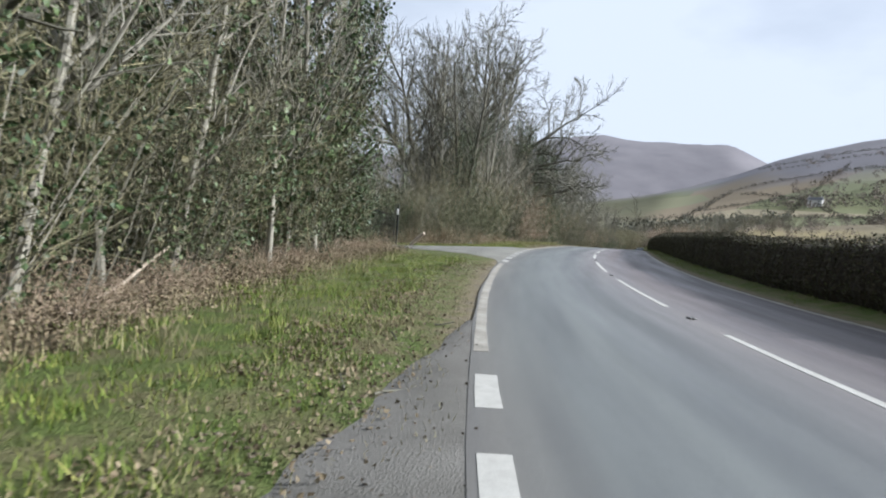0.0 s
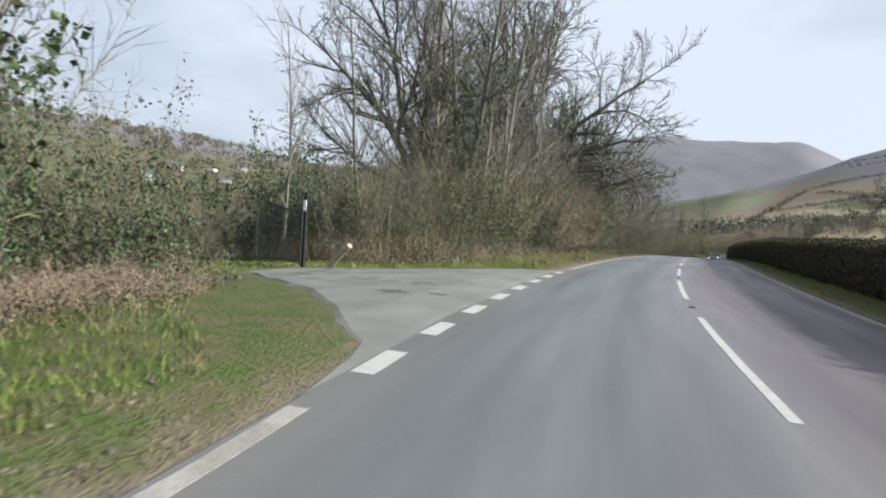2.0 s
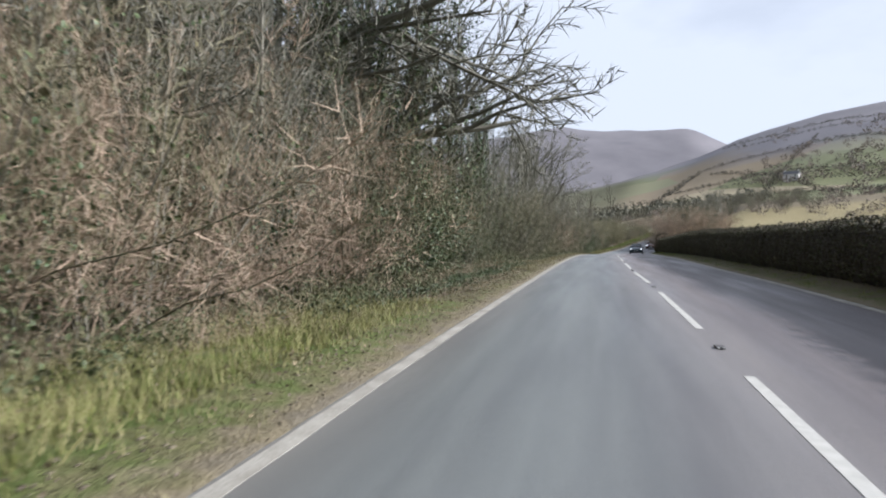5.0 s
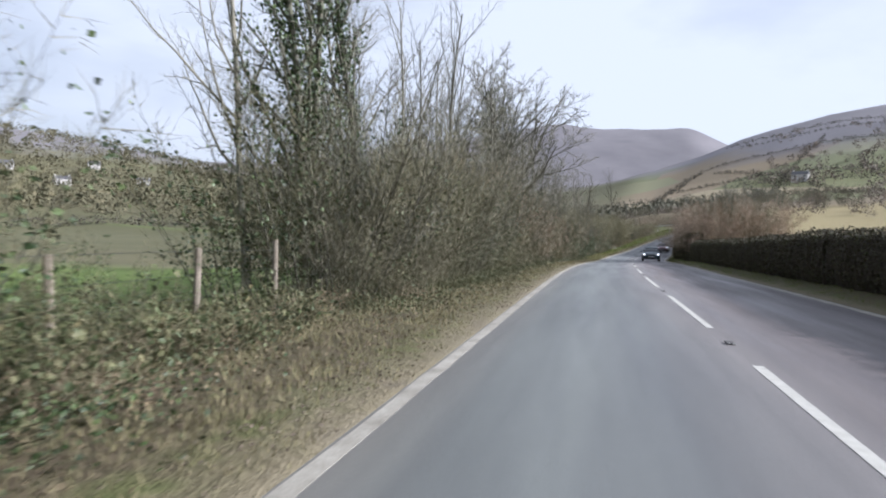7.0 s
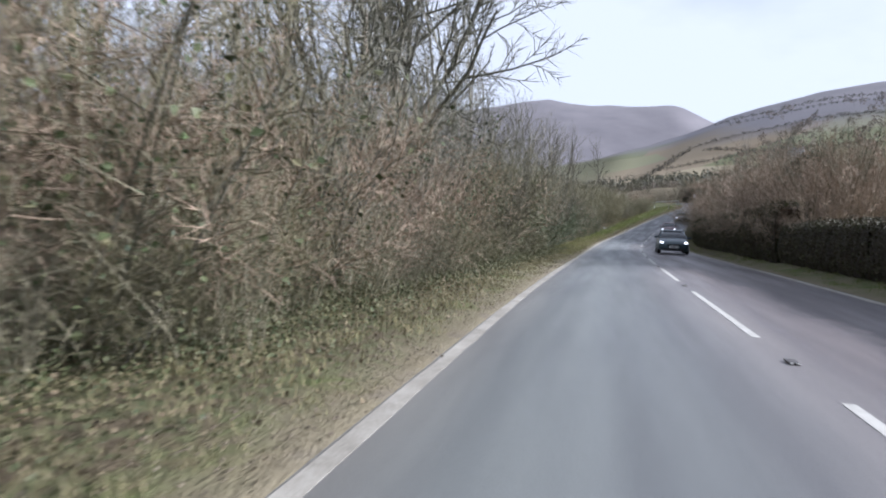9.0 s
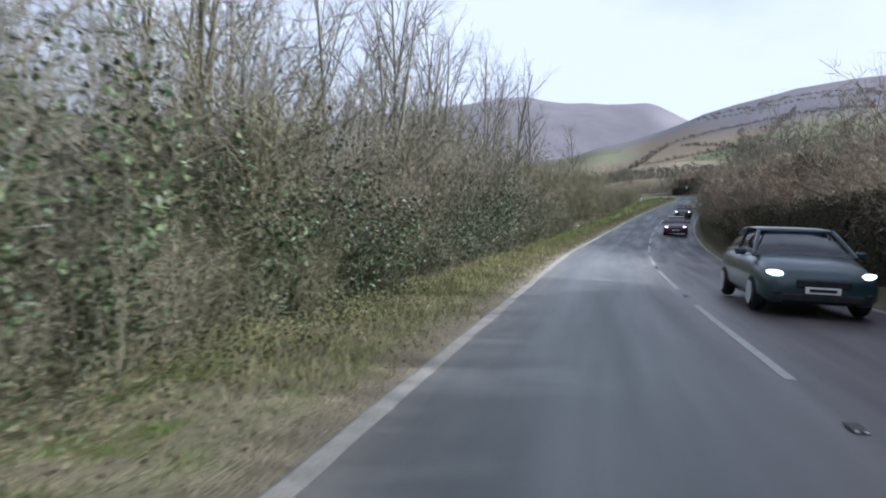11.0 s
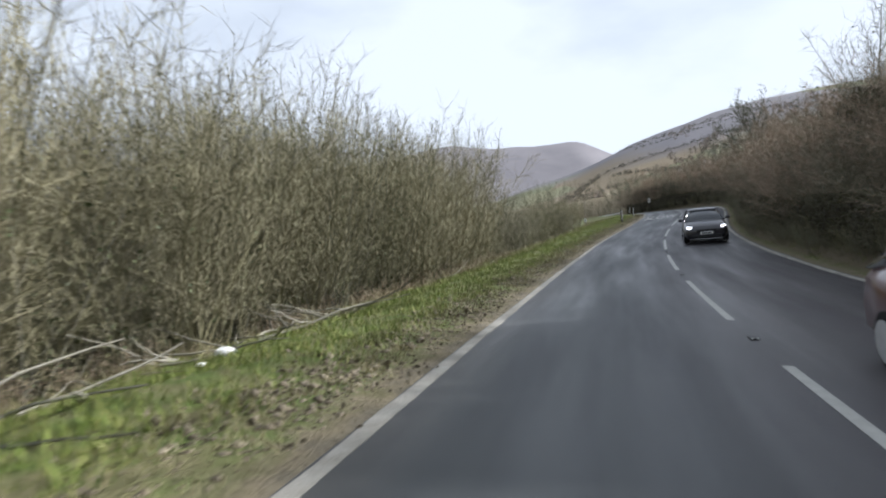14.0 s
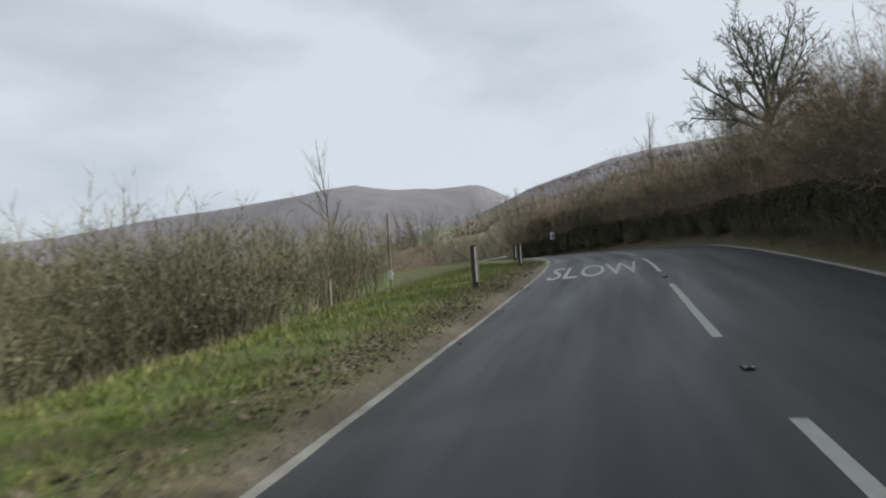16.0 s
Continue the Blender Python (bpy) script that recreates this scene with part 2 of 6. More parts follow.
def mesh_of(name, verts, faces, material=None, smooth_shade=False, uvs=None):
    me = bpy.data.meshes.new(name)
    me.from_pydata([tuple(v) for v in verts], [], [tuple(int(i) for i in f) for f in faces])
    if uvs is not None:
        lay = me.uv_layers.new(name="road")
        loops = np.empty(len(me.loops), dtype=np.int32)
        me.loops.foreach_get("vertex_index", loops)
        lay.data.foreach_set("uv", np.asarray(uvs, dtype=np.float32)[loops].ravel())
    if smooth_shade:
        me.polygons.foreach_set("use_smooth", [True] * len(me.polygons))
    if material:
        me.materials.append(material)
    me.update()
    return me


def grid_faces(nr, nc):
    i = np.arange(nr - 1)[:, None] * nc + np.arange(nc - 1)[None]
    return np.stack([i, i + 1, i + nc + 1, i + nc], -1).reshape(-1, 4)


def part(name, data, parent, label=""):
    ob = new(name, data)
    ob.parent = parent
    return tagged(ob, label) if label else ob


# ---- ground ----
def zone_material():
    """Verge soil, grass, litter and fields across the road's line; patchwork and heath on the hills."""
    m = bpy.data.materials.new("ground")
    m.use_nodes = True
    n, l = m.node_tree.nodes, m.node_tree.links
    p = n["Principled BSDF"]
    p.inputs["Roughness"].default_value, p.inputs["Specular IOR Level"].default_value = 0.95, 0.15
    geo = n.new("ShaderNodeNewGeometry")
    uv = n.new("ShaderNodeUVMap")
    sep = n.new("ShaderNodeSeparateXYZ")
    l.new(uv.outputs["UV"], sep.inputs[0])

    def noise_at(scale, detail=4):
        k = n.new("ShaderNodeTexNoise")
        k.inputs["Scale"].default_value, k.inputs["Detail"].default_value = scale, detail
        l.new(geo.outputs["Position"], k.inputs["Vector"])
        return k.outputs["Fac"]

    def math_(op, a, b=None, c=None):
        k = n.new("ShaderNodeMath")
        k.operation = op
        for i, v in enumerate((a, b, c)):
            if v is None:
                continue
            if isinstance(v, (int, float)):
                k.inputs[i].default_value = v
            else:
                l.new(v, k.inputs[i])
        return k.outputs[0]

    def band(v, a, b):
        k = n.new("ShaderNodeMapRange")
        k.interpolation_type = "SMOOTHSTEP"
        k.inputs["From Min"].default_value, k.inputs["From Max"].default_value = a, b
        l.new(v, k.inputs["Value"])
        return k.outputs["Result"]

    def two(fac, a, b):
        k = n.new("ShaderNodeMix")
        k.data_type = "RGBA"
        for key, v in (("A", a), ("B", b)):
            if isinstance(v, tuple):
                k.inputs[key].default_value = (*v, 1)
            else:
                l.new(v, k.inputs[key])
        l.new(fac, k.inputs["Factor"])
        return k.outputs["Result"]

    fine, mid, big = noise_at(38, 5), noise_at(2.2, 5), noise_at(0.25, 3)
    lat = math_("ADD", math_("ABSOLUTE", sep.outputs["X"]), math_("MULTIPLY_ADD", mid, 1.0, -0.5))
    soil = two(fine, (0.084, 0.073, 0.051), (0.18, 0.158, 0.118))
    grass = two(band(mid, 0.35, 0.65), two(fine, (0.048, 0.074, 0.017), (0.1, 0.128, 0.036)), two(fine, (0.08, 0.08, 0.036), (0.152, 0.138, 0.07)))
    turf = math_("SUBTRACT", 1.0, band(math_("ADD", lat, math_("MULTIPLY_ADD", noise_at(3.5, 4), 0.8, -0.4)), 3.55, 4.0))
    grass = two(turf, grass, two(fine, (0.108, 0.090, 0.054), (0.202, 0.173, 0.115)))
    litter = two(fine, (0.042, 0.034, 0.022), (0.14, 0.112, 0.072))
    vor = n.new("ShaderNodeTexVoronoi")
    vor.inputs["Scale"].default_value = 0.0075
    l.new(geo.outputs["Position"], vor.inputs["Vector"])
    vs = n.new("ShaderNodeSeparateColor")
    l.new(vor.outputs["Color"], vs.inputs[0])
    fr = n.new("ShaderNodeValToRGB")
    fr.color_ramp.interpolation = "CONSTANT"
    e = fr.color_ramp.elements
    e[0].color, e[1].position, e[1].color = (0.15, 0.165, 0.085, 1), 0.25, (0.28, 0.24, 0.155, 1)
    for q, col in ((0.5, (0.205, 0.205, 0.118, 1)), (0.65, (0.22, 0.175, 0.115, 1)), (0.88, (0.14, 0.15, 0.07, 1))):
        k = e.new(q)
        k.color = col
    l.new(vs.outputs[0], fr.inputs["Fac"])
    fields = two(math_("MULTIPLY", band(big, 0.3, 0.7), 0.2), fr.outputs["Color"], (0.2, 0.17, 0.1))
    px = n.new("ShaderNodeSeparateXYZ")
    l.new(geo.outputs["Position"], px.inputs[0])
    # grey-mauve moorland, its colour shifted bluish to imitate haze on the ridge
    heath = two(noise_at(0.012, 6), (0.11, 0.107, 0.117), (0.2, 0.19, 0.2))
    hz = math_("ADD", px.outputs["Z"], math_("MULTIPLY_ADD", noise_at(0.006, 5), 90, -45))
    wooded = two(noise_at(0.05, 5), (0.06, 0.064, 0.034), (0.12, 0.112, 0.062))
    fields = two(math_("MULTIPLY", math_("MULTIPLY", band(sep.outputs["X"], 18, 40), band(px.outputs["X"], -30, -70)), 0.9), fields, wooded)
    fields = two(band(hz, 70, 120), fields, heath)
    c = two(band(lat, 3.35, 3.65), soil, grass)
    yy = math_("ADD", sep.outputs["Y"], math_("MULTIPLY_ADD", mid, 4.0, -2.0))
    closer = math_("MULTIPLY", math_("MULTIPLY", band(yy, 34, 50), math_("MULTIPLY_ADD", band(yy, 100, 114), -0.55, 1.0)), math_("SUBTRACT", 1.0, band(yy, 142, 156)))
    weeds = two(band(noise_at(6, 4), 0.4, 0.6), litter, two(fine, (0.050, 0.058, 0.029), (0.115, 0.119, 0.058)))
    litter = two(band(yy, 50, 90), litter, weeds)
    straw = two(fine, (0.085, 0.075, 0.048), (0.24, 0.212, 0.142))
    mats = math_("MULTIPLY", math_("MULTIPLY", band(yy, 56, 70), math_("SUBTRACT", 1.0, band(yy, 146, 160))), math_("MULTIPLY", band(noise_at(1.1, 5), 0.36, 0.55), 0.7))
    c = two(mats, c, straw)
    lawn = math_("MULTIPLY", math_("MULTIPLY", band(yy, 7, 10), math_("SUBTRACT", 1.0, band(yy, 25, 28))), math_("SUBTRACT", 1.0, math_("MULTIPLY", band(lat, 8.6, 9.2), math_("SUBTRACT", 1.0, band(yy, 13, 15)))))
    cover = math_("MULTIPLY", band(math_("MULTIPLY_ADD", closer, 3.5, lat), 7.0, 8.0), math_("SUBTRACT", 1.0, lawn))
    cover = math_("MULTIPLY", cover, math_("SUBTRACT", 1.0, math_("MULTIPLY", band(yy, 196, 204), 0.8)))
    c = two(cover, c, litter)
    c = two(band(math_("MULTIPLY", lat, 1.0), 15, 22), c, fields)
    meadow = math_("MULTIPLY", math_("MULTIPLY", band(yy, 50, 60), math_("SUBTRACT", 1.0, band(yy, 100, 120))), math_("MULTIPLY", band(sep.outputs["X"], 8.2, 9.5), math_("SUBTRACT", 1.0, band(sep.outputs["X"], 50, 75))))
    c = two(meadow, c, two(mid, (0.085, 0.135, 0.032), (0.14, 0.185, 0.055)))
    bottom = math_("MULTIPLY", band(yy, 204, 214), math_("MULTIPLY", band(sep.outputs["X"], 9.0, 12.0), math_("MULTIPLY", math_("SUBTRACT", 1.0, band(sep.outputs["X"], 80, 130)), math_("SUBTRACT", 1.0, band(px.outputs["Y"], 276, 282)))))
    c = two(bottom, c, two(mid, (0.07, 0.105, 0.028), (0.125, 0.155, 0.05)))
    stubble = two(mid, (0.2, 0.17, 0.085), (0.28, 0.235, 0.13))
    right = math_("MULTIPLY", -1.0, sep.outputs["X"])
    c = two(math_("MULTIPLY", band(right, 6, 9), math_("SUBTRACT", 1.0, band(right, 48, 60))), c, two(band(yy, 212, 230), stubble, two(mid, (0.11, 0.092, 0.06), (0.2, 0.165, 0.105))))
    c = two(math_("MULTIPLY", math_("MULTIPLY", band(right, 3.7, 4.1), math_("SUBTRACT", 1.0, band(right, 6, 9))), band(yy, 118, 140)), c, two(fine, (0.06, 0.05, 0.032), (0.15, 0.12, 0.075)))

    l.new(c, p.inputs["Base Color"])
    bp = n.new("ShaderNodeBump")
    bp.inputs["Strength"].default_value, bp.inputs["Distance"].default_value = 0.7, 0.05
    l.new(math_("MULTIPLY_ADD", noise_at(11, 4), 1.3, fine), bp.inputs["Height"])
    l.new(bp.outputs["Normal"], p.inputs["Normal"])
    return m


_lat = [0, 3.3, 3.45, 3.58, 3.7, 3.9, 4.3, 4.8, 5.4, 6, 6.7, 7.5, 8.5, 9.5, 11, 13, 15.5, 18, 22, 27, 33, 40, 50, 62, 78, 100, 130, 165, 210, 265, 330, 410, 510, 640, 800, 1000, 1250, 1550, 1900, 2300, 2800, 3300, 3700, 4300]
lat_nodes = np.array([-v for v in _lat[:0:-1]] + _lat, float)
y_mid = np.arange(_cy[0], _cy[-1], 1.5)
y_out = 3.0 * np.cumsum(1.13 ** np.arange(45))
y_nodes = np.concatenate([y_mid[0] - y_out[y_out < 1500][::-1], y_mid, y_mid[-1] + y_out[y_out < 4500]])
yc = np.clip(y_nodes, _cy[0], _cy[-1])
gs = np.interp(yc, _cy, _s)
gcos = np.cos(np.interp(gs, _s, _psi))
gx = np.interp(yc, _cy, _cx)[:, None] - lat_nodes[None] / gcos[:, None]
gy = np.repeat(y_nodes[:, None], len(lat_nodes), 1)
gz = ground_z(gx, gy)
gu = np.broadcast_to(lat_nodes[None], gx.shape) + 200.0 * (np.abs(y_nodes - yc) > 1)[:, None]
guv = np.stack([gu, np.broadcast_to(gs[:, None], gx.shape)], -1).reshape(-1, 2)
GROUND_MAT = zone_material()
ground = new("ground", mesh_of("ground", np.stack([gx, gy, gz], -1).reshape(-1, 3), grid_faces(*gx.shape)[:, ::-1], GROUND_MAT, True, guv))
tagged(ground, "grass verges, leaf litter, winter fields and valley hills", "ground", kind="structure")


# ---- road ----
def asphalt():
    m = bpy.data.materials.new("asphalt")
    m.use_nodes = True
    n, l = m.node_tree.nodes, m.node_tree.links
    p = n["Principled BSDF"]
    geo, uv, sep = n.new("ShaderNodeNewGeometry"), n.new("ShaderNodeUVMap"), n.new("ShaderNodeSeparateXYZ")
    l.new(uv.outputs["UV"], sep.inputs[0])
    mp2 = n.new("ShaderNodeMapping")
    mp2.inputs["Scale"].default_value = (1.6, 0.12, 1)
    l.new(uv.outputs["UV"], mp2.inputs["Vector"])

    def nz(scale, vec, detail=5):
        k = n.new("ShaderNodeTexNoise")
        k.inputs["Scale"].default_value, k.inputs["Detail"].default_value = scale, detail
        l.new(vec, k.inputs["Vector"])
        return k.outputs["Fac"]

    def ramp_(v, stops):
        k = n.new("ShaderNodeValToRGB")
        e = k.color_ramp.elements
        e[0].position, e[0].color = stops[0][0], (*stops[0][1], 1)
        e[1].position, e[1].color = stops[-1][0], (*stops[-1][1], 1)
        for q, c in stops[1:-1]:
            j = e.new(q)
            j.color = (*c, 1)
        l.new(v, k.inputs["Fac"])
        return k.outputs["Color"]

    u01 = n.new("ShaderNodeMapRange")
    u01.inputs["From Min"].default_value, u01.inputs["From Max"].default_value = -3.6, 3.6
    wob = n.new("ShaderNodeMath")
    wob.operation = "MULTIPLY_ADD"
    wob.inputs[1].default_value = 0.5
    l.new(nz(1.0, mp2.outputs["Vector"], 3), wob.inputs[0])
    l.new(sep.outputs["X"], wob.inputs[2])
    l.new(wob.outputs[0], u01.inputs["Value"])
    p.inputs["Specular IOR Level"].default_value = 0.3
    # bluish left lane, pinkish right lane; right stops also lowered to imitate shade
    lane = ramp_(u01.outputs["Result"], [(0.03, (0.083, 0.071, 0.069)), (0.16, (0.068, 0.057, 0.056)), (0.3, (0.094, 0.079, 0.077)), (0.42, (0.108, 0.093, 0.091)), (0.55, (0.156, 0.146, 0.141)), (0.68, (0.108, 0.113, 0.112)), (0.8, (0.138, 0.148, 0.143)), (0.9, (0.114, 0.122, 0.118)), (1.0, (0.143, 0.139, 0.126))])
    grain = ramp_(nz(160, geo.outputs["Position"], 2), [(0.3, (0.75, 0.75, 0.75)), (0.7, (1.25, 1.25, 1.25))])
    streak = ramp_(nz(1.3, mp2.outputs["Vector"], 6), [(0.3, (0.8, 0.8, 0.82)), (0.5, (0.98, 0.98, 0.98)), (0.72, (1.15, 1.15, 1.13))])
    m1 = n.new("ShaderNodeMix")
    m1.data_type, m1.blend_type = "RGBA", "MULTIPLY"
    m1.inputs["Factor"].default_value = 1
    l.new(lane, m1.inputs["A"])
    l.new(grain, m1.inputs["B"])
    m2 = n.new("ShaderNodeMix")
    m2.data_type, m2.blend_type = "RGBA", "MULTIPLY"
    m2.inputs["Factor"].default_value = 1
    l.new(m1.outputs["Result"], m2.inputs["A"])
    l.new(streak, m2.inputs["B"])
    # shade over the road past s 152, painted in as darker asphalt
    shade_start = n.new("ShaderNodeMapRange")
    shade_start.interpolation_type = "SMOOTHSTEP"
    shade_start.inputs["From Min"].default_value, shade_start.inputs["From Max"].default_value = 152, 156
    l.new(sep.outputs["Y"], shade_start.inputs["Value"])
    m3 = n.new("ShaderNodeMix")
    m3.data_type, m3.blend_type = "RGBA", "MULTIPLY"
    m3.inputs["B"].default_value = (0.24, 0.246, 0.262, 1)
    # the painted shade deepens again between s 186 and 194
    shade_depth = n.new("ShaderNodeMapRange")
    shade_depth.interpolation_type = "SMOOTHSTEP"
    shade_depth.inputs["From Min"].default_value, shade_depth.inputs["From Max"].default_value = 186, 194
    shade_depth.inputs["To Min"].default_value, shade_depth.inputs["To Max"].default_value = 0.82, 1.0
    l.new(sep.outputs["Y"], shade_depth.inputs["Value"])
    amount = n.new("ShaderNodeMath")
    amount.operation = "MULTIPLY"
    l.new(shade_start.outputs["Result"], amount.inputs[0])
    l.new(shade_depth.outputs["Result"], amount.inputs[1])
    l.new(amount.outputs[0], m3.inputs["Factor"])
    l.new(m2.outputs["Result"], m3.inputs["A"])
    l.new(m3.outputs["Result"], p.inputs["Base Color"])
    rr = n.new("ShaderNodeMapRange")
    rr.inputs["From Min"].default_value, rr.inputs["From Max"].default_value = 0.3, 0.7
    rr.inputs["To Min"].default_value, rr.inputs["To Max"].default_value = 0.36, 0.62
    l.new(nz(0.9, mp2.outputs["Vector"], 4), rr.inputs["Value"])
    l.new(rr.outputs["Result"], p.inputs["Roughness"])
    bp = n.new("ShaderNodeBump")
    bp.inputs["Strength"].default_value, bp.inputs["Distance"].default_value = 0.35, 0.006
    l.new(nz(220, geo.outputs["Position"], 2), bp.inputs["Height"])
    l.new(bp.outputs["Normal"], p.inputs["Normal"])
    return m


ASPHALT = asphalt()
rs = np.arange(-29.0, 316.0, 1.5)
rl = np.array([-3.54, -3.48, -3.4, -2.5, -1.6, -0.8, 0, 0.8, 1.6, 2.5, 3.4, 3.48, 3.54])
up = np.array([-0.12, 0, 0, 0.003, 0.005, 0.006, 0.007, 0.006, 0.005, 0.003, 0, 0, -0.12])
ra = road_at(rs[:, None], rl[None])
ra[..., 2] += up[None] - 0.01
rng = np.random.default_rng(3)
ra[:, [0, 1, 11, 12], 0] += rng.normal(0, 0.025, (len(rs), 1))
ruv = np.stack([np.broadcast_to(rl[None], ra.shape[:2]), np.broadcast_to(rs[:, None], ra.shape[:2])], -1).reshape(-1, 2)
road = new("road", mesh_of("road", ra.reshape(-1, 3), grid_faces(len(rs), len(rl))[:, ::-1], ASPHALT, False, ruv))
tagged(road, "worn grey two-lane asphalt road with white markings", "road", kind="structure")


def crown_up(l):
    return np.interp(l, rl[1:-1], up[1:-1]) - 0.01


def strip(name, s0, s1, l, width, material=PAINT, ragged=0.0, step=1.5, thick=0.004):
    """A painted line along the road, with thickness and slightly ragged sides."""
    n = max(2, int((s1 - s0) / step) + 1)
    ss = np.linspace(s0, s1, n)
    r = np.random.default_rng(int(abs(s0) * 10) + 1)
    a, b = l - width / 2 + r.normal(0, ragged, n), l + width / 2 + r.normal(0, ragged, n)
    cols = []
    for q, h in ((a, 0.001), (a, thick), (b, thick), (b, 0.001)):
        v = road_at(ss, q)
        v[:, 2] += crown_up(q) + h
        cols.append(v)
    v = np.stack(cols, 1)
    f = [tuple(t[::-1]) for t in grid_faces(n, 4)] + [(0, 1, 2, 3), tuple(4 * (n - 1) + i for i in (3, 2, 1, 0))]
    return part(name, mesh_of(name, v.reshape(-1, 3), f, material), road)


for k in range(-3, 31):
    strip("centre_dash", 9.0 * k + 0.02, 9.0 * k + 5.98, 0.0, 0.11, PAINT, 0.003)
strip("edge_line", -5.3, 7.6, ROAD_W + 0.025, 0.145, WORN_PAINT, 0.006, 0.5)
strip("edge_line", 24.2, 300, ROAD_W, 0.15, WORN_PAINT, 0.006, 0.6)
strip("edge_line", -28, 300, -ROAD_W, 0.15, WORN_PAINT, 0.012, 0.6)
for s0 in (-11.0, -9.15, -7.25):
    strip("edge_dash", s0, s0 + 1.0, ROAD_W, 0.2, PAINT, 0.004, 0.5)
for k in range(8):
    strip("edge_dash", 8.6 + 1.88 * k, 9.5 + 1.88 * k, ROAD_W - 0.01, 0.2, PAINT, 0.004, 0.5)


def lettering(word, s0, s1, l0, l1):
    """A word painted on the road, read by drivers going along it."""
    cu = bpy.data.curves.new("word", "FONT")
    cu.body, cu.align_x, cu.resolution_u = word, "LEFT", 3
    tmp = new("word", cu)
    bpy.context.view_layer.update()
    me = bpy.data.meshes.new_from_object(tmp.evaluated_get(bpy.context.evaluated_depsgraph_get()))
    bpy.data.objects.remove(tmp)
    bm = bmesh.new()
    bm.from_mesh(me)
    bmesh.ops.triangulate(bm, faces=bm.faces)
    r = bmesh.ops.extrude_face_region(bm, geom=bm.faces[:])
    for v in r["geom"]:
        if isinstance(v, bmesh.types.BMVert):
            v.co.z = 1.0
    xs, ys = [v.co.x for v in bm.verts], [v.co.y for v in bm.verts]
    for v in bm.verts:
        u, w = (v.co.x - min(xs)) / (max(xs) - min(xs)), (v.co.y - min(ys)) / (max(ys) - min(ys))
        l = l0 + (l1 - l0) * u
        q = road_at(s0 + (s1 - s0) * w, l)
        h = 0.005 if v.co.z > 0.5 else 0.001
        v.co = Vector((q[0], q[1], q[2] + float(crown_up(l)) + h))
    bm.to_mesh(me)
    bm.free()
    me.materials.clear()
    me.materials.append(PAINT)
    return me


part("painted_word", lettering("SLOW", 225.4, 230.0, 2.95, 0.35), road, "white painted word SLOW")

STUD_BODY = mat("stud_iron", (0.03, 0.03, 0.03), (0.09, 0.085, 0.08), 20, 0.6, 90, 0.3, 0.003)
STUD_LENS = mat("stud_lens", (0.4, 0.4, 0.38), (0.7, 0.7, 0.66), 30, 0.2, 90, 0)


def box(bm, cx, cy, cz, sx, sy, sz, bevel=0.0):
    r = bmesh.ops.create_cube(bm, size=1)
    for v in r["verts"]:
        v.co = Vector((cx + v.co.x * sx, cy + v.co.y * sy, cz + v.co.z * sz))
    if bevel:
        bmesh.ops.bevel(bm, geom=list({e for v in r["verts"] for e in v.link_edges}), offset=bevel, segments=1, affect="EDGES")


def mesh_bm(name, bm, material):
    me = bpy.data.meshes.new(name)
    bm.to_mesh(me)
    bm.free()
    me.materials.append(material)
    return me


bm = bmesh.new()
box(bm, 0, 0, 0.004, 0.11, 0.2, 0.022, 0.008)
stud_me = mesh_bm("road_stud", bm, STUD_BODY)
bm = bmesh.new()
box(bm, -0.03, -0.1, 0.008, 0.03, 0.02, 0.014, 0.003)
box(bm, 0.03, -0.1, 0.008, 0.03, 0.02, 0.014, 0.003)
lens_me = mesh_bm("reflector", bm, STUD_LENS)


def heading(s):
    return math.degrees(float(np.interp(s, _s, _psi)))


for k in range(-2, 27):
    q = road_at(9.0 * k + 7.5, 0.0)
    st = part("road_stud", stud_me, road, "black road stud with white reflectors")
    st.matrix_basis = pose(float(q[0]), float(q[1]), float(q[2]) + 0.006, 0, 0, heading(9.0 * k + 7.5))
    part("reflector", lens_me, st)


# ---- plants ----
def tubes(paths, sides):
    """One mesh's arrays out of tapering tubes: (points, radii) each."""
    V, F, o = [], [], 0
    for pts, rad in paths:
        pts, rad = np.asarray(pts, float), np.asarray(rad, float)
        n = len(pts)
        d = np.gradient(pts, axis=0)
        d /= np.linalg.norm(d, axis=1)[:, None] + 1e-9
        ref = np.where(np.abs(d[:, 2:3]) > 0.9, np.array([[1.0, 0, 0]]), np.array([[0, 0, 1.0]]))
        a = np.cross(d, ref)
        a /= np.linalg.norm(a, axis=1)[:, None] + 1e-9
        b = np.cross(d, a)
        ang = np.arange(sides) * 2 * math.pi / sides
        ring = pts[:, None] + rad[:, None, None] * (a[:, None] * np.cos(ang)[None, :, None] + b[:, None] * np.sin(ang)[None, :, None])
        V.append(ring.reshape(-1, 3))
        i = np.arange(n - 1)[:, None] * sides
        j = np.arange(sides)[None]
        k = (j + 1) % sides
        F.append(np.stack([i + j, i + k, i + sides + k, i + sides + j], -1).reshape(-1, 4) + o)
        o += n * sides
    return np.concatenate(V), np.concatenate(F)


def slivers(paths, rng, k=1.25):
    """The finest twigs: each one slim tapering blade, turned at random."""
    P0, P1 = np.array([p[0] for p, _ in paths]), np.array([p[-1] for p, _ in paths])
    r = np.array([q[0] for _, q in paths])[:, None] * k
    a = np.cross(P1 - P0, rng.normal(0, 1, P0.shape))
    a /= np.linalg.norm(a, axis=1)[:, None] + 1e-9
    return np.stack([P0 + r * a, P0 - r * a, P1], 1).reshape(-1, 3), np.arange(3 * len(P0)).reshape(-1, 3)


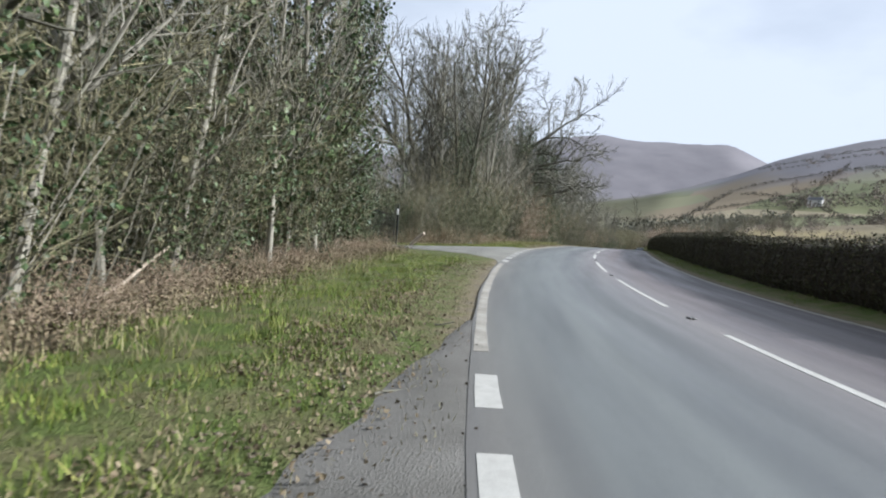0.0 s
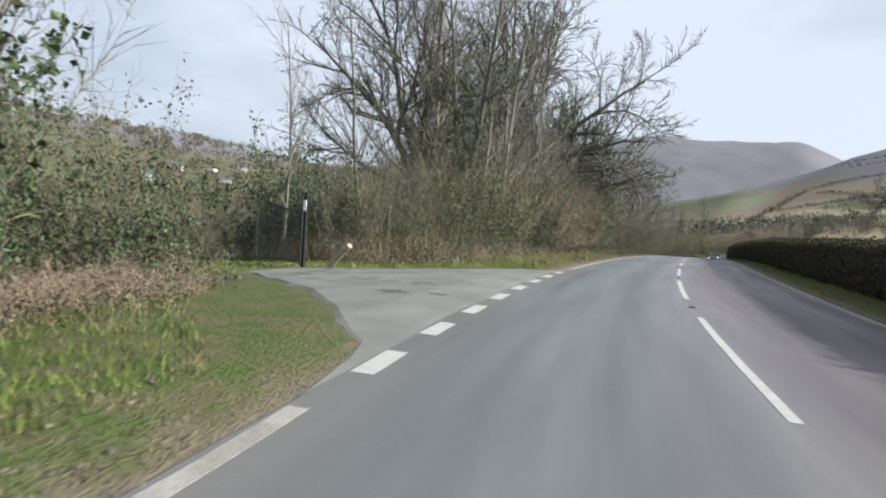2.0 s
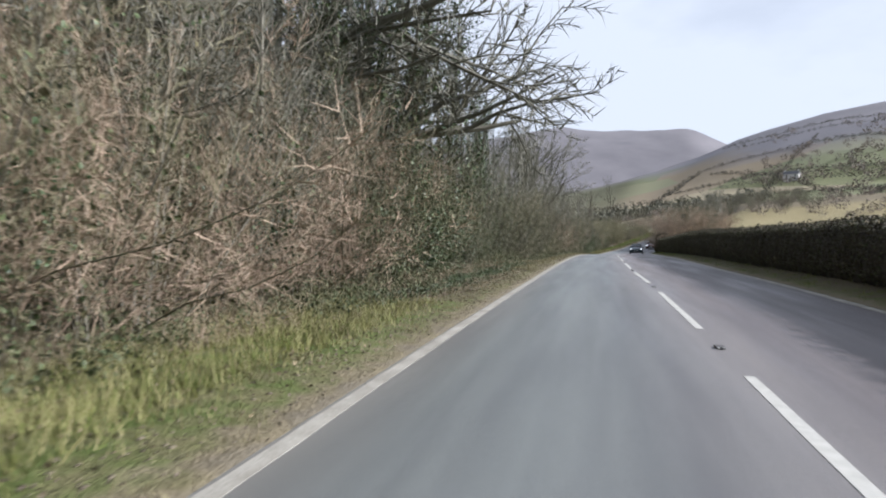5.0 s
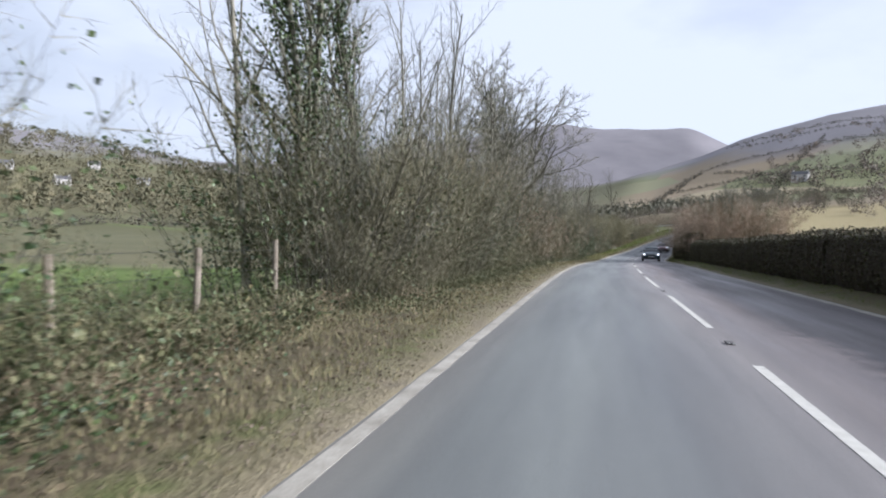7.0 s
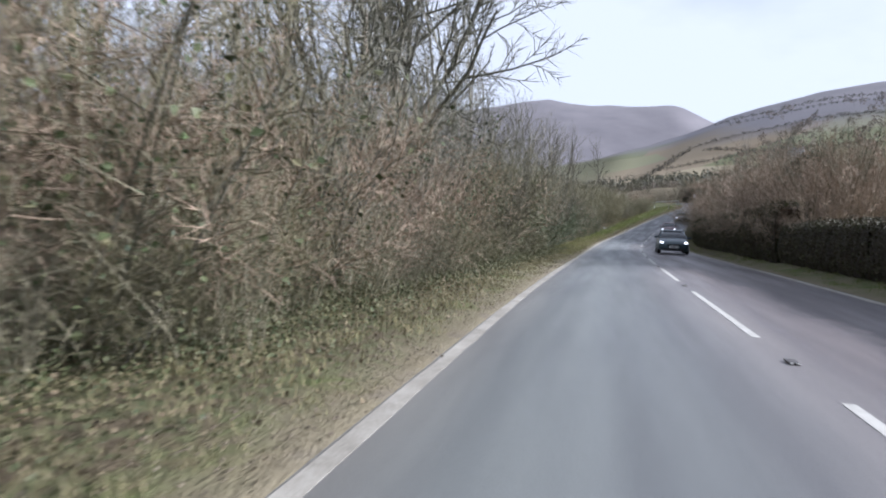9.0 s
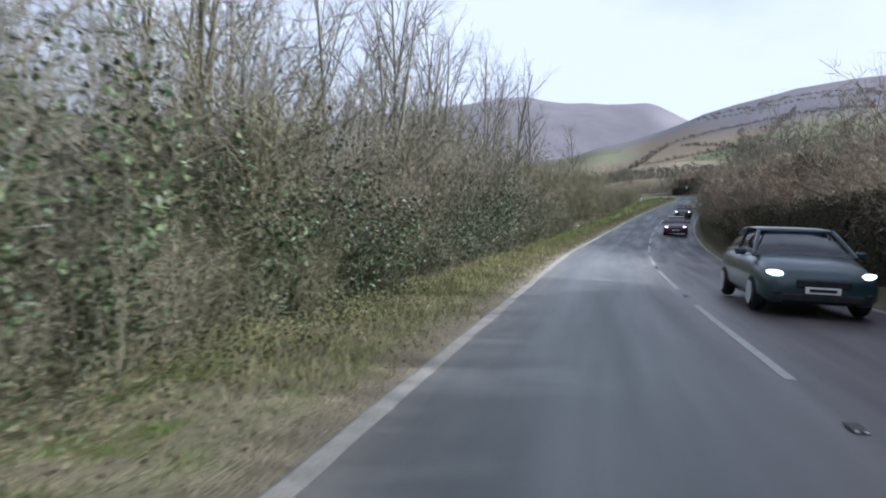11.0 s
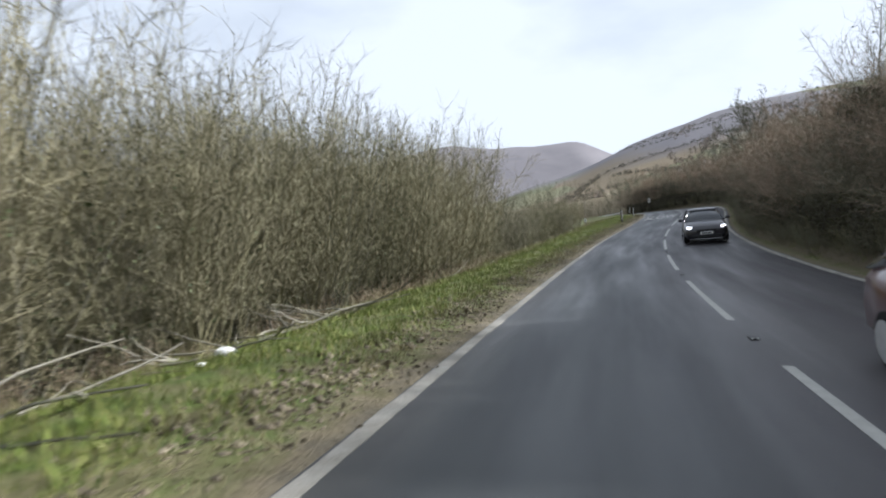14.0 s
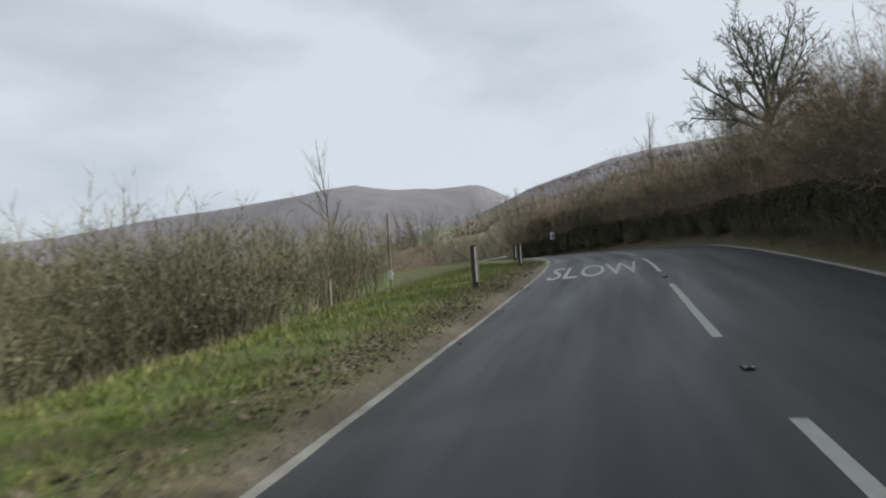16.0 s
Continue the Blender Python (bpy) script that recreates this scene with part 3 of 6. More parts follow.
def sprays(paths, rng, per, length, r):
    """Short side twigs set at random along the finest ones, slim blades again."""
    P0 = np.repeat(np.array([p[0] for p, _ in paths]), per, 0)
    P1 = np.repeat(np.array([p[-1] for p, _ in paths]), per, 0)
    n = len(P0)
    d = P1 - P0
    d /= np.linalg.norm(d, axis=1)[:, None] + 1e-9
    q = P0 + (P1 - P0) * rng.uniform(0.15, 1.0, (n, 1))
    e = d + rng.normal(0, 0.62, (n, 3)) + np.array([0, 0, 0.12])
    e /= np.linalg.norm(e, axis=1)[:, None] + 1e-9
    tip = q + e * length * rng.uniform(0.5, 1.4, (n, 1))
    a = np.cross(e, rng.normal(0, 1, (n, 3)))
    a /= np.linalg.norm(a, axis=1)[:, None] + 1e-9
    return np.stack([q + r * a, q - r * a, tip], 1).reshape(-1, 3), np.arange(3 * n).reshape(-1, 3)


def spikes(paths, sides=3):
    """Twigs: each a slim three-sided spike from its first point to its last."""
    P0, P1 = np.array([p[0] for p, _ in paths]), np.array([p[-1] for p, _ in paths])
    r = np.array([q[0] for _, q in paths])[:, None]
    d = P1 - P0
    d /= np.linalg.norm(d, axis=1)[:, None] + 1e-9
    a = np.cross(d, np.where(np.abs(d[:, 2:3]) > 0.9, np.array([[1.0, 0, 0]]), np.array([[0, 0, 1.0]])))
    a /= np.linalg.norm(a, axis=1)[:, None] + 1e-9
    b = np.cross(d, a)
    v = np.stack([P0 + r * a, P0 + r * (-0.5 * a + 0.87 * b), P0 + r * (-0.5 * a - 0.87 * b), P1], 1).reshape(-1, 3)
    i = np.arange(len(P0))[:, None] * 4
    f = np.concatenate([i + np.array([[0, 1, 3]]), i + np.array([[1, 2, 3]]), i + np.array([[2, 0, 3]])])
    return v, f


def shoot(rng, p, d, length, r, n, wob, lift, end=0.3):
    pts, rad = [np.array(p, float)], [r]
    d = np.array(d, float)
    for i in range(n):
        d = d + rng.normal(0, wob, 3) + np.array([0, 0, lift])
        d /= np.linalg.norm(d)
        pts.append(pts[-1] + d * length / n)
        rad.append(r * (1 - (1 - end) * (i + 1) / n))
    return np.array(pts), np.array(rad)


def side_dir(rng, d, spread):
    v = rng.normal(0, 1, 3)
    v -= d * np.dot(v, d)
    v /= np.linalg.norm(v) + 1e-9
    q = d * math.cos(spread) + v * math.sin(spread)
    return q / np.linalg.norm(q)


def grow(rng, height, r, kids, spread, ratio, first, wob, lift, start=None, lean=0.05, segs=6):
    """Levels of branches: a list of lists of (points, radii)."""
    d0 = np.array([rng.normal(0, lean), rng.normal(0, lean), 1.0])
    levels = [[shoot(rng, start if start is not None else (0, 0, -0.15), d0 / np.linalg.norm(d0), height, r, segs + 2, wob[0], 0.02, 0.25)]]
    for lev, k in enumerate(kids):
        out = []
        for pts, rad in levels[-1]:
            L = np.linalg.norm(np.diff(pts, axis=0), axis=1).sum()
            for q in range(k):
                u = first[lev] + (1 - first[lev]) * (q + rng.uniform(0.1, 0.9)) / k
                x = u * (len(pts) - 1)
                i = min(int(x), len(pts) - 2)
                w = x - i
                p0 = pts[i] * (1 - w) + pts[i + 1] * w
                d = pts[i + 1] - pts[i]
                d /= np.linalg.norm(d) + 1e-9
                rr = (rad[i] * (1 - w) + rad[i + 1] * w)
                ln = L * ratio[lev] * (1.15 - 0.55 * u) * rng.uniform(0.7, 1.2)
                out.append(shoot(rng, p0, side_dir(rng, d, spread[lev] * rng.uniform(0.7, 1.25)), ln, rr * 0.55, max(2, segs - lev - 1), wob[lev + 1], lift[lev], 0.3))
        levels.append(out)
    return levels


def dome(rng, height, r, kids, spread, ratio, first, wob, lift, lean=0.04):
    """A short bole that parts into spreading limbs, filling a rounded crown."""
    d0 = np.array([rng.normal(0, lean), rng.normal(0, lean), 1.0])
    bole = shoot(rng, (0, 0, -0.15), d0 / np.linalg.norm(d0), height * 0.34, r, 5, wob[0], 0.02, 0.62)
    limbs = []
    for i in range(kids[0]):
        u = (i + rng.uniform(0.2, 0.8)) / kids[0]
        el = math.radians(8 + 74 * u)
        az_ = 2.4 * i + rng.normal(0, 0.25)
        reach = 0.66 * height / math.sqrt((math.cos(el) / 0.9) ** 2 + math.sin(el) ** 2)
        x = (0.5 + 0.48 * u) * (len(bole[0]) - 1)
        j = min(int(x), len(bole[0]) - 2)
        p0 = bole[0][j] * (1 - x + j) + bole[0][j + 1] * (x - j)
        d = np.array([math.cos(el) * math.cos(az_), math.cos(el) * math.sin(az_), math.sin(el)])
        limbs.append(shoot(rng, p0, d, reach * rng.uniform(0.72, 0.88), r * rng.uniform(0.3, 0.46), 7, wob[1], lift[0], 0.2))
    levels = [[bole], limbs]
    for lev in range(1, len(kids)):
        out = []
        for pts, rad in levels[-1]:
            L = np.linalg.norm(np.diff(pts, axis=0), axis=1).sum()
            for q in range(kids[lev]):
                u = first[lev] + (1 - first[lev]) * (q + rng.uniform(0.1, 0.95)) / kids[lev]
                x = min(u, 0.999) * (len(pts) - 1)
                i = min(int(x), len(pts) - 2)
                p0 = pts[i] * (1 - x + i) + pts[i + 1] * (x - i)
                d = pts[i + 1] - pts[i]
                d /= np.linalg.norm(d) + 1e-9
                rr = rad[i] * (1 - x + i) + rad[i + 1] * (x - i)
                out.append(shoot(rng, p0, side_dir(rng, d, spread[lev] * rng.uniform(0.6, 1.3)), L * ratio[lev] * (1.1 - 0.5 * u) * rng.uniform(0.7, 1.25), max(rr * 0.66, 0.001 * height), max(2, 5 - lev), wob[lev + 1], lift[lev], 0.3))
        levels.append(out)
    return levels


def leaves(rng, centres, size, droop=0.3):
    """Folded leaves, two triangles a half, at the centres."""
    c = np.asarray(centres)
    n = len(c)
    u = rng.normal(0, 1, (n, 3))
    u[:, 2] -= droop
    u /= np.linalg.norm(u, axis=1)[:, None]
    w = np.cross(u, rng.normal(0, 1, (n, 3)))
    w /= np.linalg.norm(w, axis=1)[:, None] + 1e-9
    nn = np.cross(u, w)
    s = size * rng.uniform(0.6, 1.3, (n, 1))
    v = np.stack([c, c + (u * 0.5 + w * 0.45 + nn * 0.15) * s, c + u * s, c + (u * 0.5 - w * 0.45 + nn * 0.15) * s], 1)
    return v.reshape(-1, 3), np.arange(n * 4).reshape(-1, 4)


def along(rng, paths, n, spread):
    """n places scattered about the paths."""
    w = np.array([np.linalg.norm(np.diff(p, axis=0), axis=1).sum() for p, _ in paths])
    pick = rng.choice(len(paths), n, p=w / w.sum())
    out = np.empty((n, 3))
    for k, i in enumerate(pick):
        p = paths[i][0]
        x = rng.uniform(0, len(p) - 1)
        j = min(int(x), len(p) - 2)
        out[k] = p[j] * (1 - x + j) + p[j + 1] * (x - j)
    return out + np.clip(rng.normal(0, spread, (n, 3)), -1.6 * spread, 1.6 * spread)


def thing(name, parts, label, category, group=""):
    """An empty with its parts; kept aside, to be copied into place."""
    e = new(name)
    e.empty_display_size = 0.2
    tagged(e, label, category, group)
    for nm, me in parts:
        ob = part(nm, me, e)
        if nm not in ("trunk",):
            tagged(ob, kind="stuff")
    return e


def make(name, v, f, material):
    return mesh_of(name, v, f, material)


def tree(seed, height, r, kids, spread, ratio, first, wob, lift, bark, twig, name, label, ivy=0, ivy_top=0.6, lean=0.05, litter=0, domed=False, fine_r=2.2):
    rng = np.random.default_rng(seed)
    lv = (dome if domed else grow)(rng, height, r, kids, spread, ratio, first, wob, lift, lean=lean)
    V, F = [], []
    o = 0
    for i, sides in ((0, 8), (1, 6), (2, 4)):
        if i < len(lv) - 1 or i < 2:
            v, f = tubes(lv[i], sides)
            V.append(v)
            F += [tuple(q + o for q in t) for t in f]
            o += len(v)
    wood = make("trunk", np.concatenate(V), F, bark)
    fine = [p for L in lv[3:] for p in L] if len(lv) > 3 else lv[-1]
    v0, f0 = tubes(lv[3], 3) if len(lv) > 4 else slivers(lv[-1], rng)
    f0 = [tuple(t) for t in f0]
    if len(lv) > 4:
        v1, f1 = slivers(lv[4], rng, fine_r)
        f0 += [tuple(t + len(v0)) for t in f1]
        v0 = np.concatenate([v0, v1])
    parts = [("trunk", wood), ("crown", make("crown", v0, f0, twig))]
    if ivy:
        low = [(p[: max(2, int(len(p) * ivy_top))], q) for p, q in lv[0]] * 3 + [t for t in lv[1] if t[0][0][2] < height * ivy_top]
        parts.append(("ivy", make("ivy", *leaves(rng, along(rng, low, ivy, 0.17), 0.105), IVY)))
    if litter:
        parts.append(("dead_foliage", make("dead_foliage", *leaves(rng, along(rng, fine, litter, 0.05), 0.09), DEAD_LEAF)))
    return thing(name, parts, label, "tree", "roadside trees")


def bush(seed, height, radius, stems, twigs, twig_len, tilt, bark, twig, name, label, leaf=0, leaf_mat=None, leaf_size=0.07, leaf_low=1.0, wob=0.08, lift=0.03, r=0.014, category="bush", joints=5, sprigs=2, open_to=1.15):
    rng = np.random.default_rng(seed)
    st, tw = [], []
    for i in range(stems):
        a, q = rng.uniform(0, 6.283), radius * math.sqrt(rng.uniform(0, 1))
        p = np.array([math.cos(a) * q, math.sin(a) * q, -0.1])
        d = np.array([math.cos(a) * tilt * (0.3 + q / radius) + rng.normal(0, 0.12), math.sin(a) * tilt * (0.3 + q / radius) + rng.normal(0, 0.12), 1.0])
        st.append(shoot(rng, p, d / np.linalg.norm(d), height * rng.uniform(0.55, 1.1), r * rng.uniform(0.6, 1.3), joints, wob, lift, 0.3))
    for pts, rad in st:
        for k in range(twigs):
            x = rng.uniform(0.8, len(pts) - 1.01)
            i = int(x)
            d = pts[i + 1] - pts[i]
            d /= np.linalg.norm(d)
            tw.append(shoot(rng, pts[i] + (pts[i + 1] - pts[i]) * (x - i), side_dir(rng, d, rng.uniform(0.3, open_to)), twig_len * rng.uniform(0.5, 1.3) * (1.25 - 0.75 * x / (len(pts) - 1)), r * 0.34, 1, 0.18, lift, 0.35))
    v, f = slivers(tw, rng)
    v2, f2 = sprays(tw, rng, sprigs, twig_len * 0.42, r * 0.3)
    parts = [("branchwork", make("branchwork", *tubes(st, 3), bark)), ("twigwork", make("twigwork", np.concatenate([v, v2]), np.concatenate([f, f2 + len(v)]), twig))]
    if leaf:
        low = [(p * np.array([1, 1, leaf_low]), q) for p, q in st + tw]
        parts.append(("foliage", make("foliage", *leaves(rng, along(rng, low, leaf, 0.08), leaf_size), leaf_mat)))
    return thing(name, parts, label, category, "roadside bushes")


def put(src, s, l, scale=1.0, turn=None, sink=0.05, rnd=random):
    p = road_at(s, l)
    z = float(ground_z(p[0], p[1])) - sink
    a = rnd.uniform(0, 360) if turn is None else turn
    m = pose(float(p[0]), float(p[1]), z, rnd.uniform(-3, 3), rnd.uniform(-3, 3), a)
    ob = copy_thing(src, m)
    ob.scale = (scale * rnd.uniform(0.92, 1.08), scale * rnd.uniform(0.92, 1.08), scale * rnd.uniform(0.9, 1.1))
    return ob


OAKS = [tree(11 + i, 13.5, 0.42, (12, 9, 8, 12), (0, 0.75, 0.7, 0.75), (0, 0.55, 0.52, 0.5), (0, 0.25, 0.15, 0.1), (0.06, 0.13, 0.17, 0.2, 0.2), (0.03, 0.04, 0.03, 0.03), BARK, TWIG_GREY, "oak_tree", "tall bare winter oak with a wide spreading crown", domed=True, fine_r=1.15) for i in range(2)]
ASHES = [tree(21 + i, 12 + i, 0.12, (16, 7, 5, 4), (0.6, 0.6, 0.6, 0.65), (0.36, 0.38, 0.45, 0.45), (0.22, 0.15, 0.1, 0.1), (0.04, 0.1, 0.15, 0.2, 0.2), (0.06, 0.05, 0.04, 0.03), PALE_BARK if i != 1 else BARK, (TWIG_GREY, TWIG_BROWN, TWIG_GREY)[i], "bare_tree", "slender bare grey-barked roadside tree in winter", fine_r=2.3) for i in range(3)]
IVIES = [tree(31 + i, 11 + i, 0.15, (14, 6, 5, 4), (0.75, 0.65, 0.6, 0.65), (0.3, 0.38, 0.45, 0.45), (0.1, 0.2, 0.1, 0.1), (0.04, 0.1, 0.15, 0.2, 0.2), (0.05, 0.05, 0.04, 0.03), BARK, TWIG_GREY, "ivy_clad_tree", "bare tree with dark green ivy up its trunk and limbs", ivy=3300, ivy_top=0.9, fine_r=2.3) for i in range(2)]
HAZELS = [bush(41 + i, 4.8, 0.85, 24, 52, 0.8, 0.33, (BARK, PALE_BARK, BARK)[i], (TWIG_BROWN, TWIG_OLIVE, TWIG_GREY)[i], "hazel_bush", "dense leafless hazel bush with many upright stems", leaf=420, leaf_mat=BRAMBLE, leaf_low=0.65, r=0.014) for i in range(3)]
PALE_HAZELS = [bush(47 + i, 4.8, 0.9, 24, 46, 0.75, 0.33, PALE_BARK, TWIG_HAZE, "hazel_bush", "pale-stemmed leafless hazel bush, its twigs lightened for haze", leaf=800, leaf_mat=BRAMBLE, leaf_low=0.6, r=0.015) for i in range(2)]
SMALL_OAKS = [tree(14, 5.6, 0.2, (13, 8, 8, 8), (0, 0.7, 0.7, 0.75), (0, 0.5, 0.5, 0.5), (0, 0.2, 0.12, 0.1), (0.06, 0.13, 0.17, 0.2, 0.2), (0.02, 0.04, 0.03, 0.03), BARK, TWIG_GREY, "oak_tree", "bare domed winter oak on the bank", domed=True, fine_r=1.9)]
TRUNKS = [tree(35, 15, 0.2, (14, 6, 6, 4), (0.75, 0.65, 0.6, 0.6), (0.24, 0.42, 0.45, 0.45), (0.42, 0.2, 0.1, 0.1), (0.03, 0.1, 0.15, 0.2, 0.2), (0.05, 0.05, 0.04, 0.03), BARK, TWIG_GREY, "tall_tree", "tall straight tree with ivy up its trunk and bare branches", ivy=1900, ivy_top=0.6, lean=0.03, fine_r=2.3)]
IVY_HAZELS = [bush(45, 5.0, 0.9, 22, 36, 0.8, 0.33, BARK, TWIG_OLIVE, "ivy_tangled_bush", "leafless bush with green ivy tangled through its stems", leaf=1500, leaf_mat=IVY, leaf_size=0.08, leaf_low=0.95, r=0.014)]
BROWNS = [bush(51 + i, 4.2, 0.95, 28, 56, 0.62, 0.42, TWIG_BROWN, (TWIG_ORANGE, TWIG_BROWN)[i], "thorn_bush", "dense brown leafless hedgerow thorn bush", wob=0.17, r=0.012, sprigs=3, open_to=1.4) for i in range(2)]
WILLOWS = [bush(61 + i, 4.6, 1.0, 54, 46, 0.75, 0.27, (BARK, TWIG_OLIVE)[i], (TWIG_OLIVE, TWIG_HAZE)[i], "willow_bush", "leafless olive willow thicket of thin upright shoots", leaf_size=0.045, leaf=420, leaf_mat=BRAMBLE, leaf_low=0.6, wob=0.07, r=0.012) for i in range(2)]
LOWS = [bush(65 + i, 2.1, 0.75, 46, 24, 0.5, 0.2, TWIG_BROWN, (TWIG_OLIVE, TWIG_BROWN)[i], "low_hedge_bush", "low dense brown leafless hedge bush", leaf=260, leaf_mat=BRAMBLE, leaf_size=0.055, leaf_low=0.8, wob=0.1, r=0.009, joints=3) for i in range(2)]
PALE_LOWS = [bush(67, 2.1, 0.75, 46, 26, 0.5, 0.2, TWIG_BROWN, TWIG_HAZE, "low_hedge_bush", "low dense leafless bush beside the field, coloured tan for haze", wob=0.1, r=0.009, joints=3)]
BRAMBLES = [bush(71 + i, 1.3, 0.9, 20, 14, 0.6, 0.9, TWIG_OLIVE, TWIG_OLIVE, "bramble", "low green and brown bramble tangle on the verge", leaf=440, leaf_mat=BRAMBLE, leaf_size=0.09, wob=0.22, lift=-0.05, r=0.008) for i in range(2)]
BRACKENS = [bush(76 + i, 1.0, 0.8, 26, 20, 0.4, 0.55, TWIG_BROWN, TWIG_ORANGE, "dead_bracken", "clump of brown dead bracken at the wood's foot", leaf=560, leaf_mat=DEAD_LEAF, leaf_size=0.045, wob=0.25, lift=-0.06, r=0.007) for i in range(2)]
STALKS = [bush(68 + i, 1.15, 0.6, 34, 5, 0.22, 0.16, STALK, STALK, "dead_weed_stalks", "clump of upright straw-brown dead weed stalks", leaf=70, leaf_mat=DEAD_LEAF, leaf_size=0.05, leaf_low=0.6, wob=0.09, lift=0.0, r=0.008, joints=3) for i in range(2)]
HOLLIES = [bush(81, 3.8, 0.9, 18, 16, 0.7, 0.35, BARK, TWIG_OLIVE, "holly_bush", "glossy dark green evergreen holly bush", leaf=2900, leaf_mat=IVY, leaf_size=0.085, r=0.014)]


def hedge_unit():
    """Three metres of clipped hedge: a solid near-black core, leaf and a fringe of sprigs."""
    rng = np.random.default_rng(91)
    ys = np.linspace(-1.6, 1.6, 17)
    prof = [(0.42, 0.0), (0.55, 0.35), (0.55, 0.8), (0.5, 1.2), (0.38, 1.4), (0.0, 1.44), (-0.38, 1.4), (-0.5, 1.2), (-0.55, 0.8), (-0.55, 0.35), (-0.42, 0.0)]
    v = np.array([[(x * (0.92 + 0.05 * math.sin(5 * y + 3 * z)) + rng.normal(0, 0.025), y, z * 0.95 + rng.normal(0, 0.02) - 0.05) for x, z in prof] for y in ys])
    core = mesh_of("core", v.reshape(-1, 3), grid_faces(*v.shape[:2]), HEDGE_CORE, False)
    k = rng.uniform(0, len(prof) - 1.001, 3200)
    i = k.astype(int)
    P = np.array(prof)
    w = (k - i)[:, None]
    xz = P[i] * (1 - w) + P[i + 1] * w
    c = np.stack([xz[:, 0], rng.uniform(-1.6, 1.6, len(k)), xz[:, 1]], -1) + rng.normal(0, 0.045, (len(k), 3))
    fol = make("foliage", *leaves(rng, c, 0.055), HEDGE_LEAF)
    sp = []
    for q in range(520):
        p = c[rng.integers(len(c))] * np.array([0.9, 1, 0.95])
        d = np.array([np.sign(p[0]) * 0.6 + rng.normal(0, 0.3), rng.normal(0, 0.4), 0.9])
        sp.append(shoot(rng, p, d / np.linalg.norm(d), rng.uniform(0.1, 0.26), 0.0035, 1, 0.1, 0.0))
    e = thing("clipped_hedge", [("core", core), ("foliage", fol), ("sprig_fringe", make("sprig_fringe", *spikes(sp), TWIG_BROWN))], "dark trimmed roadside hedge length, bare and twiggy", "hedge", "clipped hedge lengths")
    return e


# solid stand-in for the branch mass, inner shade put into its near-black brown
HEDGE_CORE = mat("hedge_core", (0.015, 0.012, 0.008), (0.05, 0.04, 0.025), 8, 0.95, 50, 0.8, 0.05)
HEDGE = hedge_unit()
PARENTS = PALE_LOWS + STALKS + SMALL_OAKS + PALE_HAZELS + TRUNKS + IVY_HAZELS + OAKS + ASHES + IVIES + HAZELS + BROWNS + WILLOWS + LOWS + BRAMBLES + BRACKENS + HOLLIES + [HEDGE]


# ---- planting ----
rnd = random.Random(7)


def row(kinds, s0, s1, step, l0, l1, k0=0.85, k1=1.15):
    s = s0
    while s < s1:
        put(rnd.choice(kinds), s + rnd.uniform(-0.4, 0.4) * step, rnd.uniform(l0, l1), rnd.uniform(k0, k1), rnd=rnd)
        s += step


# clipped hedge along the far side
s = -25.0
while s < 262:
    q = road_at(s, -4.95 if s < 127 else -5.1)
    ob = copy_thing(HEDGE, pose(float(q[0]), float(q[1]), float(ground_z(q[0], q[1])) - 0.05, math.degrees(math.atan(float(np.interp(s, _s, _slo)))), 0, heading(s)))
    ob.scale = (rnd.uniform(0.92, 1.08) * (1.0 if s < 118 else 1.25), 1.0, rnd.uniform(0.94, 1.04) * (1.0 if s < 118 else 1.55 if s < 165 else 0.95))
    s += 3.0
# tall hedge copies added out of sight in the scrub to shade the road
s = 123.0
while s < 262:
    # left out here so that sun reaches the road
    if s < 138 or s > 154:
        q = road_at(s, -7.6)
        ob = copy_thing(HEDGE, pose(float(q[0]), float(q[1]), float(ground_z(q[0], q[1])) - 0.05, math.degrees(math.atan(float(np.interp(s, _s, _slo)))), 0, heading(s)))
        ob.scale = (rnd.uniform(1.4, 1.7), 1.0, rnd.uniform(2.5, 3.3) * (0.55 if s > 200 else 0.85 if s > 185 else 0.6 if s < 125 else 1.0))
    s += 3.0
# wood before the drive
row(IVIES, -13, 9.0, 2.3, 9.6, 11.5, 1.0, 1.3)
row(IVIES, -15, 10, 3.6, 12.5, 16, 1.2, 1.4)
row(ASHES, -17, 9, 2.4, 10, 17, 1.0, 1.3)
row(HAZELS, -15, 9.5, 2.6, 9.2, 10.8, 1.0, 1.5)
put(HOLLIES[0], 10.2, 10.8, 1.15, rnd=rnd)
put(IVIES[0], 10.2, 10.4, 1.1, 40, rnd=rnd)
put(ASHES[2], 10.2, 9.8, 0.7, 90, rnd=rnd)
put(ASHES[0], 9.7, 9.5, 1.2, 10, rnd=rnd)
put(HOLLIES[0], 13.3, 10.9, 0.9, rnd=rnd)
put(IVY_HAZELS[0], 13.0, 10.6, 0.75, rnd=rnd)
put(IVY_HAZELS[0], 12.2, 11.2, 0.8, rnd=rnd)
put(HAZELS[0], 15.9, 11.4, 0.5, rnd=rnd)
row(LOWS, 13.4, 16.6, 0.4, 11.0, 13.2, 0.85, 1.1)
row(HOLLIES, 2.5, 9.0, 1.5, 10.2, 11.8, 1.7, 2.3)
row(HAZELS, -15, 10, 2.6, 11.5, 14, 1.5, 2.0)
row(HOLLIES, -13, 11, 3.4, 10.3, 12, 1.0, 1.2)
row(BRAMBLES, -14, 12.5, 2.6, 9.0, 9.8, 0.6, 0.9)
row(BRACKENS, -15, 13.5, 0.9, 8.2, 9.3, 0.6, 1.0)
put(OAKS[0], 3, 17, 0.95, rnd=rnd)
